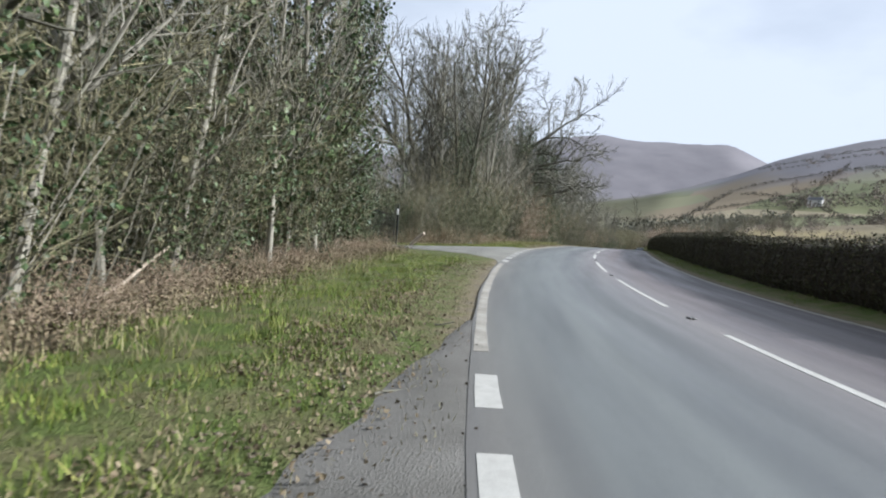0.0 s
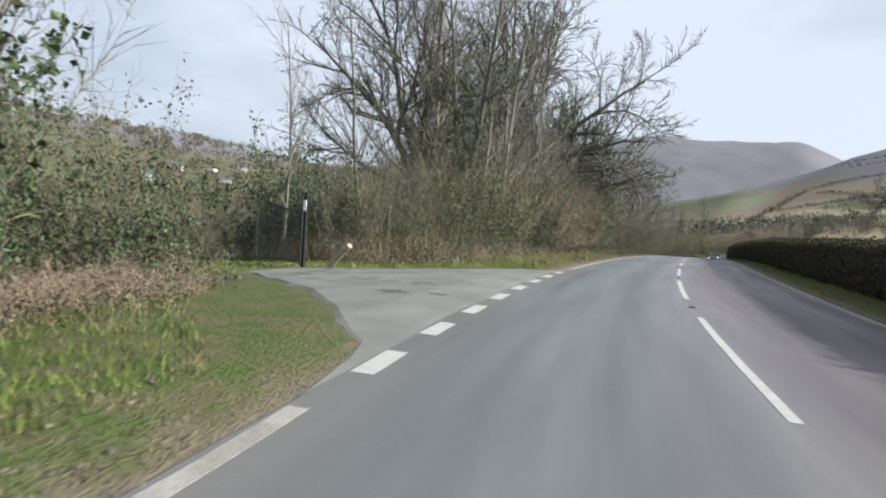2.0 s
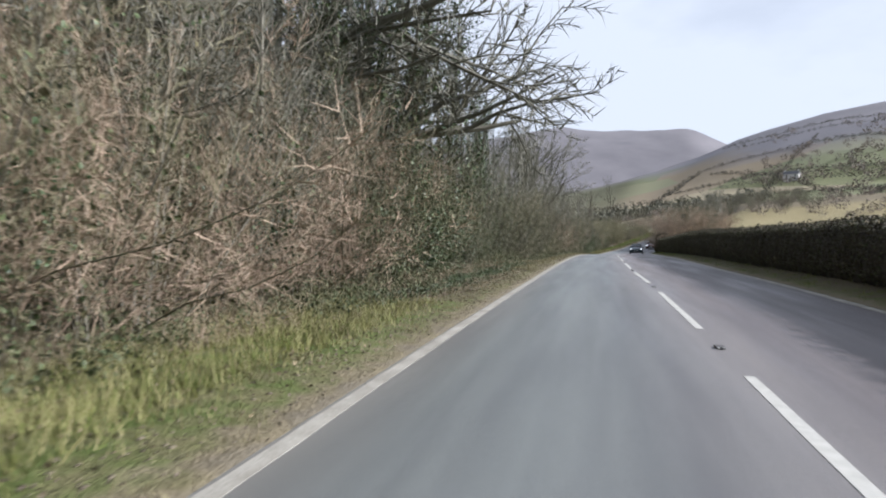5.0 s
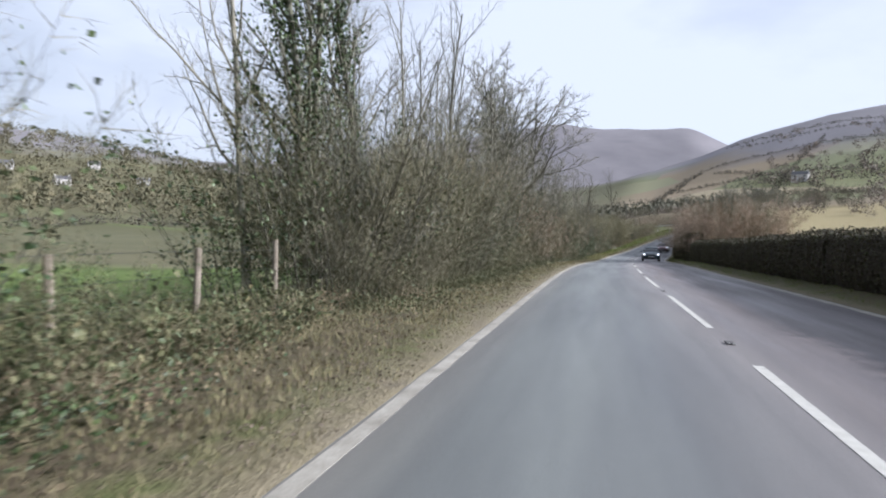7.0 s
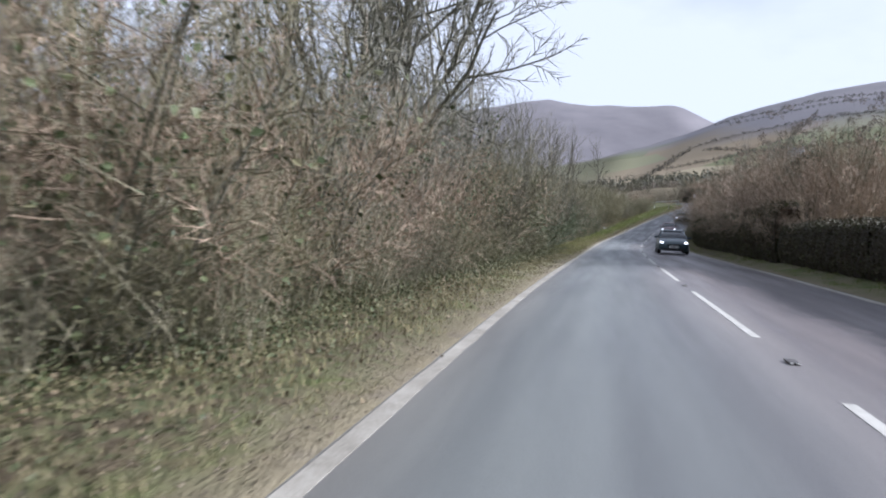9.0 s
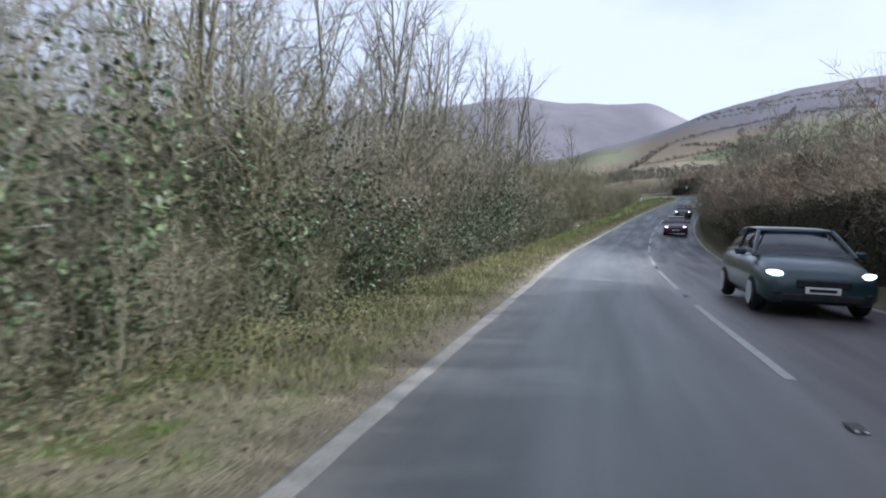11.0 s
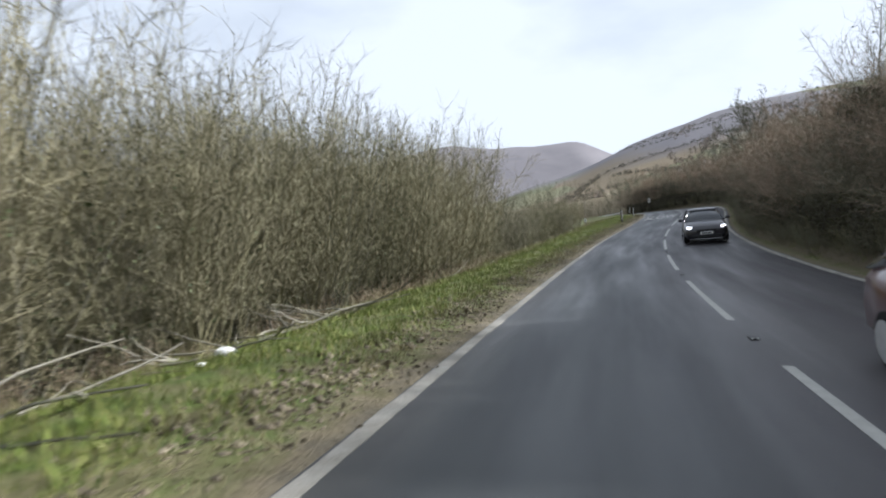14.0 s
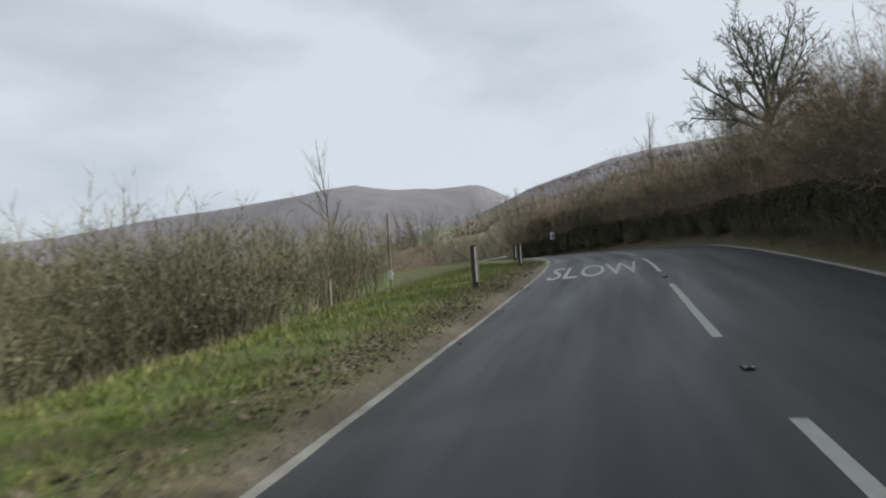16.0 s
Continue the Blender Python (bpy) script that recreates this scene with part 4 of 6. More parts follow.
put(OAKS[1], 4.5, 13, 0.75, 200, rnd=rnd)
put(OAKS[0], -5, 13.5, 0.7, 120, rnd=rnd)
row(IVIES, 4, 10.0, 1.7, 9.0, 10.4, 1.0, 1.25)
row(IVY_HAZELS, -15, 10.0, 1.3, 9.0, 11.0, 0.9, 1.5)
row(ASHES[:1], -13, 9, 2.6, 8.8, 9.5, 0.7, 0.95)
# hollies added deep in the wood as a dark back against sky light
row(HOLLIES, -16, 8, 2.2, 12.5, 15, 1.4, 1.9)
# round the drive
put(HOLLIES[0], 25.5, 13.2, 1.2, rnd=rnd)
put(HOLLIES[0], 28.0, 11.4, 0.9, rnd=rnd)
put(HOLLIES[0], 27.0, 15.0, 1.2, rnd=rnd)
row(HOLLIES, 29, 36, 3.0, 13.5, 15, 0.8, 1.0)
row(HOLLIES, 22.6, 27.6, 1.0, 17.6, 18.8, 0.45, 0.6)
put(HOLLIES[0], 23.2, 12.4, 1.15, rnd=rnd)
put(HOLLIES[0], 24.6, 15.4, 1.45, rnd=rnd)
row(BRAMBLES, 25.0, 40, 1.9, 7.9, 9.0, 0.7, 1.0)
row(BRACKENS, 25.0, 42, 1.0, 7.2, 8.4, 0.7, 1.1)
row(LOWS, 25.0, 31, 1.1, 7.8, 9.0, 0.55, 0.8)
for k in range(26):
    # dead weeds and low bushes behind the grass beside the drive
    l_ = 8.0 + 0.19 * k
    put(STALKS[k % 2], 24.2 - 0.42 * (l_ - 8.0) + rnd.uniform(-0.35, 0.5), l_, rnd.uniform(0.75, 1.1), rnd=rnd)
    if k % 2 == 0:
        put(rnd.choice(LOWS + HAZELS[1:2]), 25.6 - 0.42 * (l_ - 8.0) + rnd.uniform(-0.2, 0.5), l_ + 0.3, 0.85 if k % 4 else 0.42, rnd=rnd)
    if k % 5 == 0:
        put(IVY_HAZELS[0], 26.6 - 0.42 * (l_ - 8.0), l_ + 0.8, rnd.uniform(0.4, 0.52), rnd=rnd)
row(STALKS, 24.5, 33, 0.55, 6.9, 7.9, 0.6, 0.95)
row(IVY_HAZELS, 27, 42, 1.6, 8.0, 9.4, 0.55, 0.9)
row(HOLLIES, 30, 44, 3.5, 9.0, 10.2, 0.7, 1.0)
row(LOWS, 28, 36, 1.3, 17.5, 20.5, 1.0, 1.4)
row(IVY_HAZELS, 29, 36, 3.0, 20, 26, 0.5, 0.8)
row(LOWS, 12, 24, 1.6, 30, 34, 0.7, 1.0)
put(ASHES[1], 26.2, 11.9, 0.75, 30, rnd=rnd)
put(ASHES[0], 22.3, 12.8, 0.6, 200, rnd=rnd)
# thicket past the drive
put(OAKS[0], 57, 15.2, 1.9, 40, rnd=rnd)
put(OAKS[1], 55.5, 14.8, 1.2, 165, rnd=rnd)
put(OAKS[1], 40, 16.0, 1.5, 160, rnd=rnd)
put(OAKS[1], 47, 11, 0.8, rnd=rnd)
put(ASHES[1], 37, 14, 1.1, rnd=rnd)
row(IVY_HAZELS, 30, 61, 2.6, 8.4, 11, 0.8, 1.3)
row(IVY_HAZELS, 84, 122, 4.0, 6.8, 8.4, 0.7, 1.0)
row(IVY_HAZELS, 122, 166, 4.5, 7.0, 8.4, 0.6, 0.85)
row(HAZELS, 23.0, 27, 1.7, 9.8, 11.2, 0.65, 0.9)
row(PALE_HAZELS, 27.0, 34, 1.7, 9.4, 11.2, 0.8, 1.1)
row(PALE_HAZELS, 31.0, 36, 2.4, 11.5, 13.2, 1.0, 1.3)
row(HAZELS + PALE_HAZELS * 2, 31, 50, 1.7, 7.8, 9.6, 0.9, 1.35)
row(HAZELS[:1] + IVY_HAZELS * 2, 50, 64, 1.5, 7.8, 9.6, 0.9, 1.35)
row(HOLLIES, 50, 60, 3.0, 8.6, 10, 0.9, 1.2)
row(HAZELS, 32, 63, 2.4, 10.8, 13.5, 1.1, 1.5)
row(ASHES, 34, 64, 2.4, 9.5, 15, 0.85, 1.2)
row(BROWNS[:1], 40, 62, 2.0, 8.0, 9.6, 0.9, 1.3)
row(BROWNS[:1], 40, 53, 2.0, 10.5, 13, 1.4, 1.8)
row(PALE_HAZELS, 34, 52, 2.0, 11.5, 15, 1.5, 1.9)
row(HAZELS, 52, 62, 2.0, 11.5, 15, 1.5, 1.9)
row(ASHES, 33, 62, 1.7, 8.8, 11.5, 0.55, 0.8)
row(BROWNS[:1], 46, 60, 2.2, 10.5, 13, 1.4, 1.8)
row(IVIES, 34, 46, 5.0, 10.5, 13, 0.7, 0.85)
row(IVIES, 51, 60.5, 2.2, 8.8, 10.4, 1.05, 1.2)
put(HOLLIES[0], 61, 9.4, 1.1, rnd=rnd)
row(BRAMBLES, 40, 80, 1.3, 5.7, 7.2, 0.45, 0.75)
row(BRACKENS, 42, 76, 1.3, 5.6, 7.2, 0.4, 0.7)
put(TRUNKS[0], 32.0, 9.7, 1.0, rnd=rnd)
put(TRUNKS[0], 33.0, 10.4, 0.9, rnd=rnd)
put(TRUNKS[0], 37.0, 9.2, 0.8, rnd=rnd)
put(ASHES[2], 34.6, 8.9, 0.9, 150, rnd=rnd)
put(ASHES[0], 39.4, 9.0, 0.9, 220, rnd=rnd)
row(BRACKENS, 11.5, 14.0, 0.7, 9.3, 10.6, 0.7, 1.0)
# field opening and the hedge past it
row(BRAMBLES, 68, 79, 1.3, 6.6, 7.7, 0.45, 0.7)
put(IVIES[0], 75.4, 8.6, 0.9, rnd=rnd)
put(IVIES[1], 77.5, 9.4, 1.05, rnd=rnd)
put(IVIES[0], 79.5, 8.8, 1.0, rnd=rnd)
row(IVY_HAZELS, 73.6, 82, 1.8, 7.6, 9.0, 0.8, 1.2)
row(HOLLIES, 80.0, 84, 2.6, 9.2, 9.8, 0.6, 0.8)
put(ASHES[1], 80.5, 10.5, 1.0, rnd=rnd)
row(HAZELS, 74, 122, 1.5, 6.8, 8.2, 1.0, 1.35)
row(ASHES, 79, 122, 3.2, 9.6, 12.5, 0.8, 1.05)
row(HAZELS[1:], 82, 108, 3.2, 9.6, 11.5, 1.3, 1.6)
row(BROWNS[1:], 76, 94, 1.9, 7.0, 8.2, 0.85, 1.15)
row(BROWNS[:1], 94, 112, 1.5, 6.8, 8.0, 0.9, 1.2)
row(HAZELS[:1] + IVY_HAZELS + BROWNS[1:], 111, 123, 1.5, 7.0, 8.2, 0.8, 1.1)
row(LOWS, 88, 122, 1.0, 5.7, 6.6, 0.6, 0.95)
row(LOWS, 74, 88, 1.2, 6.2, 6.9, 0.6, 0.9)
row(IVY_HAZELS + HOLLIES, 77, 92, 1.2, 6.6, 7.5, 0.5, 0.8)
row(BROWNS, 122, 168, 1.8, 7.6, 8.8, 0.8, 1.1)
row(LOWS, 122, 166, 1.2, 5.9, 7.0, 0.6, 0.95)
row(BROWNS, 90, 110, 3.0, 9.2, 10.6, 1.3, 1.6)
row(HAZELS, 122, 148, 1.5, 6.9, 8.3, 0.85, 1.15)
row(HAZELS[:2] + IVY_HAZELS * 2 + WILLOWS[:1], 148, 169, 1.4, 6.9, 8.3, 0.65, 0.9)
row(HOLLIES, 128, 150, 1.3, 6.0, 6.8, 0.45, 0.72)
row(IVY_HAZELS + HOLLIES * 2, 150, 166, 1.1, 6.3, 7.3, 0.5, 0.75)
# back row in the lightened twigs, imitating haze above the hedge
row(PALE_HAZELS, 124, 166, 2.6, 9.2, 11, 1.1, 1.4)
row(ASHES, 122, 172, 1.9, 9, 13, 0.75, 1.0)
put(OAKS[0], 118, 11.2, 1.4, 150, rnd=rnd)
row(HOLLIES, 123, 131, 1.8, 6.3, 7.4, 0.7, 0.95)
row(HOLLIES, 138, 147, 1.7, 6.4, 7.4, 0.7, 0.95)
row(IVY_HAZELS, 50, 61, 1.4, 6.8, 8.2, 0.55, 0.85)
row(HOLLIES + IVY_HAZELS, 53, 61, 0.9, 7.2, 8.6, 0.7, 1.1)
row(IVIES, 56, 61.5, 1.6, 8.4, 9.6, 0.9, 1.1)
put(IVIES[0], 64.0, 8.0, 1.05, 60, rnd=rnd)
put(IVIES[1], 62.4, 8.6, 1.0, 140, rnd=rnd)
put(ASHES[0], 63.2, 8.8, 0.95, 220, rnd=rnd)
row(IVY_HAZELS * 2 + HAZELS[:1], 60.5, 65.2, 0.7, 7.0, 8.2, 0.6, 0.9)
put(HOLLIES[0], 61.6, 7.5, 0.75, rnd=rnd)
put(HOLLIES[0], 64.6, 7.3, 0.55, rnd=rnd)
row(BRAMBLES, 65.0, 70.5, 0.8, 6.2, 7.1, 0.7, 1.0)
row(IVY_HAZELS, 65.6, 68.4, 1.2, 6.8, 7.2, 0.24, 0.36)
row(HOLLIES, 134, 172, 4.5, 7.8, 8.8, 0.6, 0.9)
row(BRAMBLES, 79, 122, 1.4, 5.2, 6.6, 0.4, 0.65)
row(BRAMBLES, 122, 165, 1.9, 6.0, 7.0, 0.4, 0.65)
# willows on the low ground
row(WILLOWS, 167, 200, 1.25, 8.8, 10.4, 1.05, 1.3)
row(LOWS, 167, 204, 1.6, 9.5, 12, 1.3, 1.9)
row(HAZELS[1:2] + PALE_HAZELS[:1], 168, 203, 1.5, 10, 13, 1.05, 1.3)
row(WILLOWS, 166, 200, 1.2, 10.6, 13.5, 1.35, 1.6)
row(BRACKENS, 166, 206, 1.6, 7.6, 8.6, 0.4, 0.7)
row(LOWS, 203, 222, 0.8, 8.5, 9.4, 0.95, 1.15)
row(LOWS + PALE_LOWS, 204, 219, 0.9, 9.8, 11.4, 1.2, 1.45)
row(PALE_LOWS, 219, 229, 0.8, 9.4, 11.4, 1.1, 1.4)
row(BROWNS, 206, 226, 1.8, 12, 16, 0.7, 0.85)
# bank of scrub on the far side
row(BROWNS[:1], 117.0, 126, 0.7, -8.2, -6.0, 1.05, 1.3)
row(BROWNS, 119.0, 138, 1.0, -11.0, -8.6, 1.2, 1.5)
row(BROWNS[:1], 123, 138, 1.2, -8.4, -6.2, 1.25, 1.5)
row(HAZELS[:1], 120, 134, 3.0, -9.5, -8.0, 1.0, 1.2)
row(BROWNS, 138, 152, 1.4, -8.6, -6.4, 0.8, 1.0)
row(BROWNS, 152, 172, 1.5, -7.4, -6.2, 1.05, 1.3)
row(BROWNS, 172, 264, 1.4, -6.6, -5.6, 0.85, 1.1)
row(BROWNS[:1], 152, 264, 1.7, -8.8, -7.6, 1.1, 1.35)
row(HAZELS[:1], 152, 205, 3.0, -11.5, -9.5, 1.2, 1.5)
row(HAZELS[:1], 205, 268, 2.6, -11.5, -9.5, 0.9, 1.1)
row(LOWS, 160, 262, 1.5, -4.7, -4.2, 0.45, 0.65)
row(HAZELS[:1], 215, 300, 3.0, -34, -13, 0.8, 1.2)
row(ASHES, 160, 232, 9.0, -15, -11, 0.6, 0.75)
row(BROWNS, 262, 300, 3.0, -8.5, -5.6, 0.7, 1.0)


def put_at(src, x, y, scale, up=0.0, turn=0.0):
    ob = copy_thing(src, pose(x, y, float(ground_z(x, y)) - 0.1 + up, 0, 0, turn))
    ob.scale = (scale, scale, scale)
    return ob


put_at(SMALL_OAKS[0], 5.0, 237.0, 1.4, 2.2, 80)
put_at(SMALL_OAKS[0], 15.0, 262.0, 1.0, 0.0, 10)
put_at(ASHES[0], 8.0, 262.0, 0.6)
put_at(OAKS[0], -46.0, 362.0, 1.1)
put_at(OAKS[1], -46.5, 242.0, 1.05)
put_at(ASHES[1], -27.5, 300.0, 1.45)
put_at(OAKS[1], 60.0, 420.0, 0.8)

for ob in PARENTS:
    for c in list(ob.children_recursive):
        bpy.data.objects.remove(c)
    bpy.data.objects.remove(ob)


# ---- ground cover ----
def on_ground(s, l):
    p = road_at(s, l)
    p[:, 2] = ground_z(p[:, 0], p[:, 1])
    return p


def blades(name, n, s0, s1, l0, l1, h0, h1, width, material, label, clump=0.0, seed=5, keep=None):
    """Single grass blades, scattered in tufts."""
    rng = np.random.default_rng(seed)
    s, l = rng.uniform(s0, s1, n), rng.uniform(l0, l1, n)
    if clump:
        k = rng.integers(0, n // 14 + 1, n)
        cs, cl_ = rng.uniform(s0, s1, n // 14 + 1), rng.uniform(l0, l1, n // 14 + 1)
        s, l = cs[k] + rng.normal(0, clump, n), cl_[k] + rng.normal(0, clump, n)
    if keep is not None:
        ok = keep(s, l)
        s, l = s[ok], l[ok]
    n = len(s)
    p = on_ground(s, l)
    p[:, 2] -= 0.02
    a = rng.uniform(0, 6.283, n)
    h = rng.uniform(h0, h1, n)
    w = np.stack([np.cos(a), np.sin(a), np.zeros(n)], -1) * width * rng.uniform(0.7, 1.4, (n, 1))
    lean = rng.normal(0, 0.35, (n, 2)) * h[:, None]
    tip = p + np.column_stack([lean, h])
    v = np.stack([p - w, p + w, tip], 1).reshape(-1, 3)
    ob = new(name, mesh_of(name, v, np.arange(3 * n).reshape(-1, 3), material))
    return tagged(ob, label, "grass", kind="stuff")


def no_drive(s, l):
    return ~((s > 7.2 + 1.2 * (l - 3.6)) & (s < 23.5 - 0.45 * (l - 3.6)) & (l < 11) & (l > 3))


def lush(s, l):
    return no_drive(s, l) & ((s < 44) | (s > 146) | (l < 4.1 + np.where(s > 128, 1.4, 0.0)))


blades("verge_grass", 150000, -16, 235, 4.5, 8.2, 0.05, 0.15, 0.007, GRASS, "short green verge grass beside the road", 0.12, 5, lush)
blades("lawn_grass", 9000, 12, 27, 9.8, 17, 0.05, 0.12, 0.012, GRASS, "green grass beyond the drive gate", 0.15, 15, lambda s, l: no_drive(s, l))
blades("rough_grass", 26000, -16, 235, 6.3, 9.0, 0.15, 0.42, 0.006, DRY_GRASS, "tall dry tussock grass along the verge", 0.1, 6, no_drive)
def beside_drive(s, l):
    return s > np.interp(l, [3.44, 3.75, 5, 6, 7, 8, 9, 9.8, 10.6], [23.9, 22.9, 22.0, 21.3, 20.8, 20.4, 20.1, 20.0, 20.0]) + 0.12 * np.sin(l * 5)


blades("drive_edge_grass", 24000, 19.8, 26.0, 4.2, 11.5, 0.06, 0.19, 0.006, BEND_GRASS, "bright green grass along the drive's edge", 0.14, 16, beside_drive)
blades("shoulder_grass", 5000, -16, -1, 4.3, 5.6, 0.03, 0.1, 0.007, DRY_GRASS, "straggling grass over the stony shoulder", 0.12, 18, no_drive)
blades("bend_verge_grass", 60000, 148, 236, 4.3, 8.4, 0.06, 0.17, 0.008, BEND_GRASS, "thick bright green grass on the verge before the bend", 0.14, 25)
blades("bend_edge_grass", 16000, 140, 236, 3.75, 4.8, 0.05, 0.15, 0.007, DRY_GRASS, "dry yellow grass clumps at the road's edge", 0.08, 26)
blades("edge_grass", 45000, -16, 235, 3.65, 4.8, 0.03, 0.09, 0.006, DRY_GRASS, "sparse yellowed grass at the road's edge", 0.1, 8, no_drive)
blades("straw_grass", 52000, 60, 152, 4.0, 6.6, 0.05, 0.18, 0.005, DRY_GRASS, "matted straw-coloured winter grass on the verge", 0.16, 31)
blades("tufted_grass", 30000, 25, 47, 4.3, 7.2, 0.07, 0.26, 0.005, YELLOW_GRASS, "long yellow-green tussocks at the thicket's foot", 0.14, 32)
blades("bleached_grass", 34000, 124, 158, 3.8, 6.8, 0.06, 0.2, 0.005, YELLOW_GRASS, "bleached yellow-green grass on the verge", 0.15, 33)
blades("far_verge_grass", 16000, -16, 235, -4.6, -3.75, 0.04, 0.16, 0.006, GRASS, "narrow grass strip under the hedge", 0.1, 9)

rng = np.random.default_rng(12)


def scatter(name, n, s0, s1, l0, l1, size, material, label, category, seed, clump=0.3, lift=0.03):
    rng = np.random.default_rng(seed)
    m = n // 25 + 1
    cs, cl_ = rng.uniform(s0, s1, m), rng.uniform(l0, l1, m)
    k = rng.integers(0, m, n)
    s, l = cs[k] + rng.normal(0, clump * 2, n), cl_[k] + rng.normal(0, clump, n)
    ok = no_drive(s, l)
    p = on_ground(s[ok], l[ok])
    p[:, 2] += rng.uniform(0.0, lift, len(p))
    ob = new(name, mesh_of(name, *leaves(rng, p, size, 0.0), material))
    return tagged(ob, label, category, kind="stuff")


def lumps(name, n, s0, s1, l0, l1, size, material, label, seed, keep=None):
    """Loose crumbs and clods of soil, each a small uneven eight-sided lump."""
    rng = np.random.default_rng(seed)
    s, l = rng.uniform(s0, s1, n), l0 + (l1 - l0) * rng.beta(1.3, 1.9, n)
    ok = (keep or no_drive)(s, l) & (np.sin(s * 1.7 + 2 * np.sin(s * 0.6)) + rng.normal(0, 0.7, n) > -0.5)
    p = on_ground(s[ok], l[ok])
    n = len(p)
    o8 = np.array([(1, 0, 0), (0, 1, 0), (-1, 0, 0), (0, -1, 0), (0, 0, 0.5), (0, 0, -0.6)], float)
    r = size * np.clip(rng.gamma(2.0, 0.42, (n, 1, 1)), 0.2, 2.2)
    a = rng.uniform(0, 6.283, n)
    rot = np.stack([np.stack([np.cos(a), -np.sin(a), 0 * a], -1), np.stack([np.sin(a), np.cos(a), 0 * a], -1), np.stack([0 * a, 0 * a, 1 + 0 * a], -1)], 1)
    v = np.einsum("nij,nkj->nki", rot, o8[None] * rng.uniform(0.55, 1.35, (n, 6, 1)) + rng.normal(0, 0.16, (n, 6, 3))) * r
    v = v + p[:, None]
    f = np.array([(0, 1, 4), (1, 2, 4), (2, 3, 4), (3, 0, 4), (1, 0, 5), (2, 1, 5), (3, 2, 5), (0, 3, 5)])
    ob = new(name, mesh_of(name, v.reshape(-1, 3), (f[None] + 6 * np.arange(n)[:, None, None]).reshape(-1, 3), material, True))
    return tagged(ob, label, "soil", kind="stuff")


SOIL = island("loose_soil", (0.075, 0.062, 0.042), (0.125, 0.105, 0.074), (0.2, 0.172, 0.124), 0.95)
lumps("soil_clods", 22000, 140, 236, 3.62, 4.9, 0.024, SOIL, "brown clods of torn soil along the road's edge", 51)
lumps("rut_clods", 5000, 166, 216, 3.75, 5.2, 0.036, SOIL, "brown clods thrown up beside the wheel ruts", 55)
lumps("soil_crumbs", 14000, 24, 142, 3.6, 4.6, 0.014, SOIL, "brown soil crumbs and grit along the road's edge", 52)
lumps("soil_crumbs", 9000, -16, 8, 3.7, 6.0, 0.015, SOIL, "dark soil crumbs between the shoulder and the grass", 53)
blades("shoulder_turf", 9000, -16, 7, 4.5, 6.4, 0.03, 0.1, 0.006, GRASS, "ragged turf creeping over the stony shoulder", 0.1, 54, no_drive)
scatter("leaf_litter", 30000, -16, 24, 7.4, 9.6, 0.05, DEAD_LEAF, "brown fallen leaves and dead bracken", "leaf litter", 21, 0.4, 0.25)
scatter("leaf_litter", 30000, 24, 136, 4.4, 7.8, 0.042, DEAD_LEAF, "scattered brown fallen leaves on the verge", "leaf litter", 22, 0.4, 0.08)
scatter("ivy_carpet", 16000, 46, 66, 4.8, 7.4, 0.042, IVY, "low dark ivy and weeds under the thicket", "ground ivy", 29, 0.35, 0.2)
scatter("ivy_carpet", 42000, 72, 132, 4.7, 7.2, 0.04, BRAMBLE, "low ivy and weeds along the hedge foot", "ground ivy", 23, 0.35, 0.2)
scatter("turf_clods", 3600, 146, 236, 3.7, 4.6, 0.06, mat("turf_clod", (0.06, 0.05, 0.032), (0.15, 0.125, 0.085), 9, 0.95), "dark lumps of torn turf along the road's edge", "mud", 28, 0.4, 0.03)
scatter("shoulder_grit", 3500, -16, 0, 4.2, 5.4, 0.04, DEAD_LEAF, "leaf crumbs and grit along the stony shoulder", "litter", 27, 0.25, 0.03)
scatter("mud_clods", 9000, -16, 235, 3.6, 4.2, 0.03, mat("mud", (0.07, 0.055, 0.04), (0.16, 0.13, 0.1), 10, 0.95), "small clods of mud and grit at the road's edge", "mud", 24, 0.2, 0.02)


# ---- drive and gate ----
GRAVEL = mat("drive_tarmac", (0.115, 0.115, 0.1), (0.215, 0.21, 0.182), 0.9, 0.9, 60, 0.5, 0.015, c=(0.29, 0.28, 0.255))
STONY = mat("stony_shoulder", (0.082, 0.079, 0.068), (0.155, 0.15, 0.135), 1.6, 0.9, 70, 0.7, 0.02, c=(0.115, 0.1, 0.075))
BLACK_METAL = mat("black_metal", (0.008, 0.009, 0.009), (0.025, 0.027, 0.026), 12, 0.45, 80, 0.1, 0.002)
WHITE_PLASTIC = mat("white_plastic", (0.7, 0.7, 0.68), (0.82, 0.82, 0.8), 8, 0.4, 60, 0)
OLD_WOOD = mat("old_wood", (0.12, 0.1, 0.075), (0.27, 0.235, 0.19), 4, 0.9, 50, 0.5, 0.01, c=(0.2, 0.21, 0.14))
PALE_LOG = mat("pale_log", (0.24, 0.2, 0.15), (0.42, 0.36, 0.28), 5, 0.85, 40, 0.4, 0.01)

dl = np.concatenate([[3.44, 3.62], np.linspace(3.8, 10.7, 30)])
d0 = np.interp(dl, [3.44, 3.75, 5, 6, 7, 8, 9, 9.8, 10.6], [7.4, 9.2, 11.3, 12.9, 14.1, 15.1, 16.0, 16.8, 17.3])
d1 = np.interp(dl, [3.44, 3.75, 5, 6, 7, 8, 9, 9.8, 10.6], [23.6, 22.6, 21.7, 21.0, 20.5, 20.1, 19.8, 19.7, 19.7])
tt = np.linspace(0, 1, 30)
ds = d0[:, None] * (1 - tt) + d1[:, None] * tt
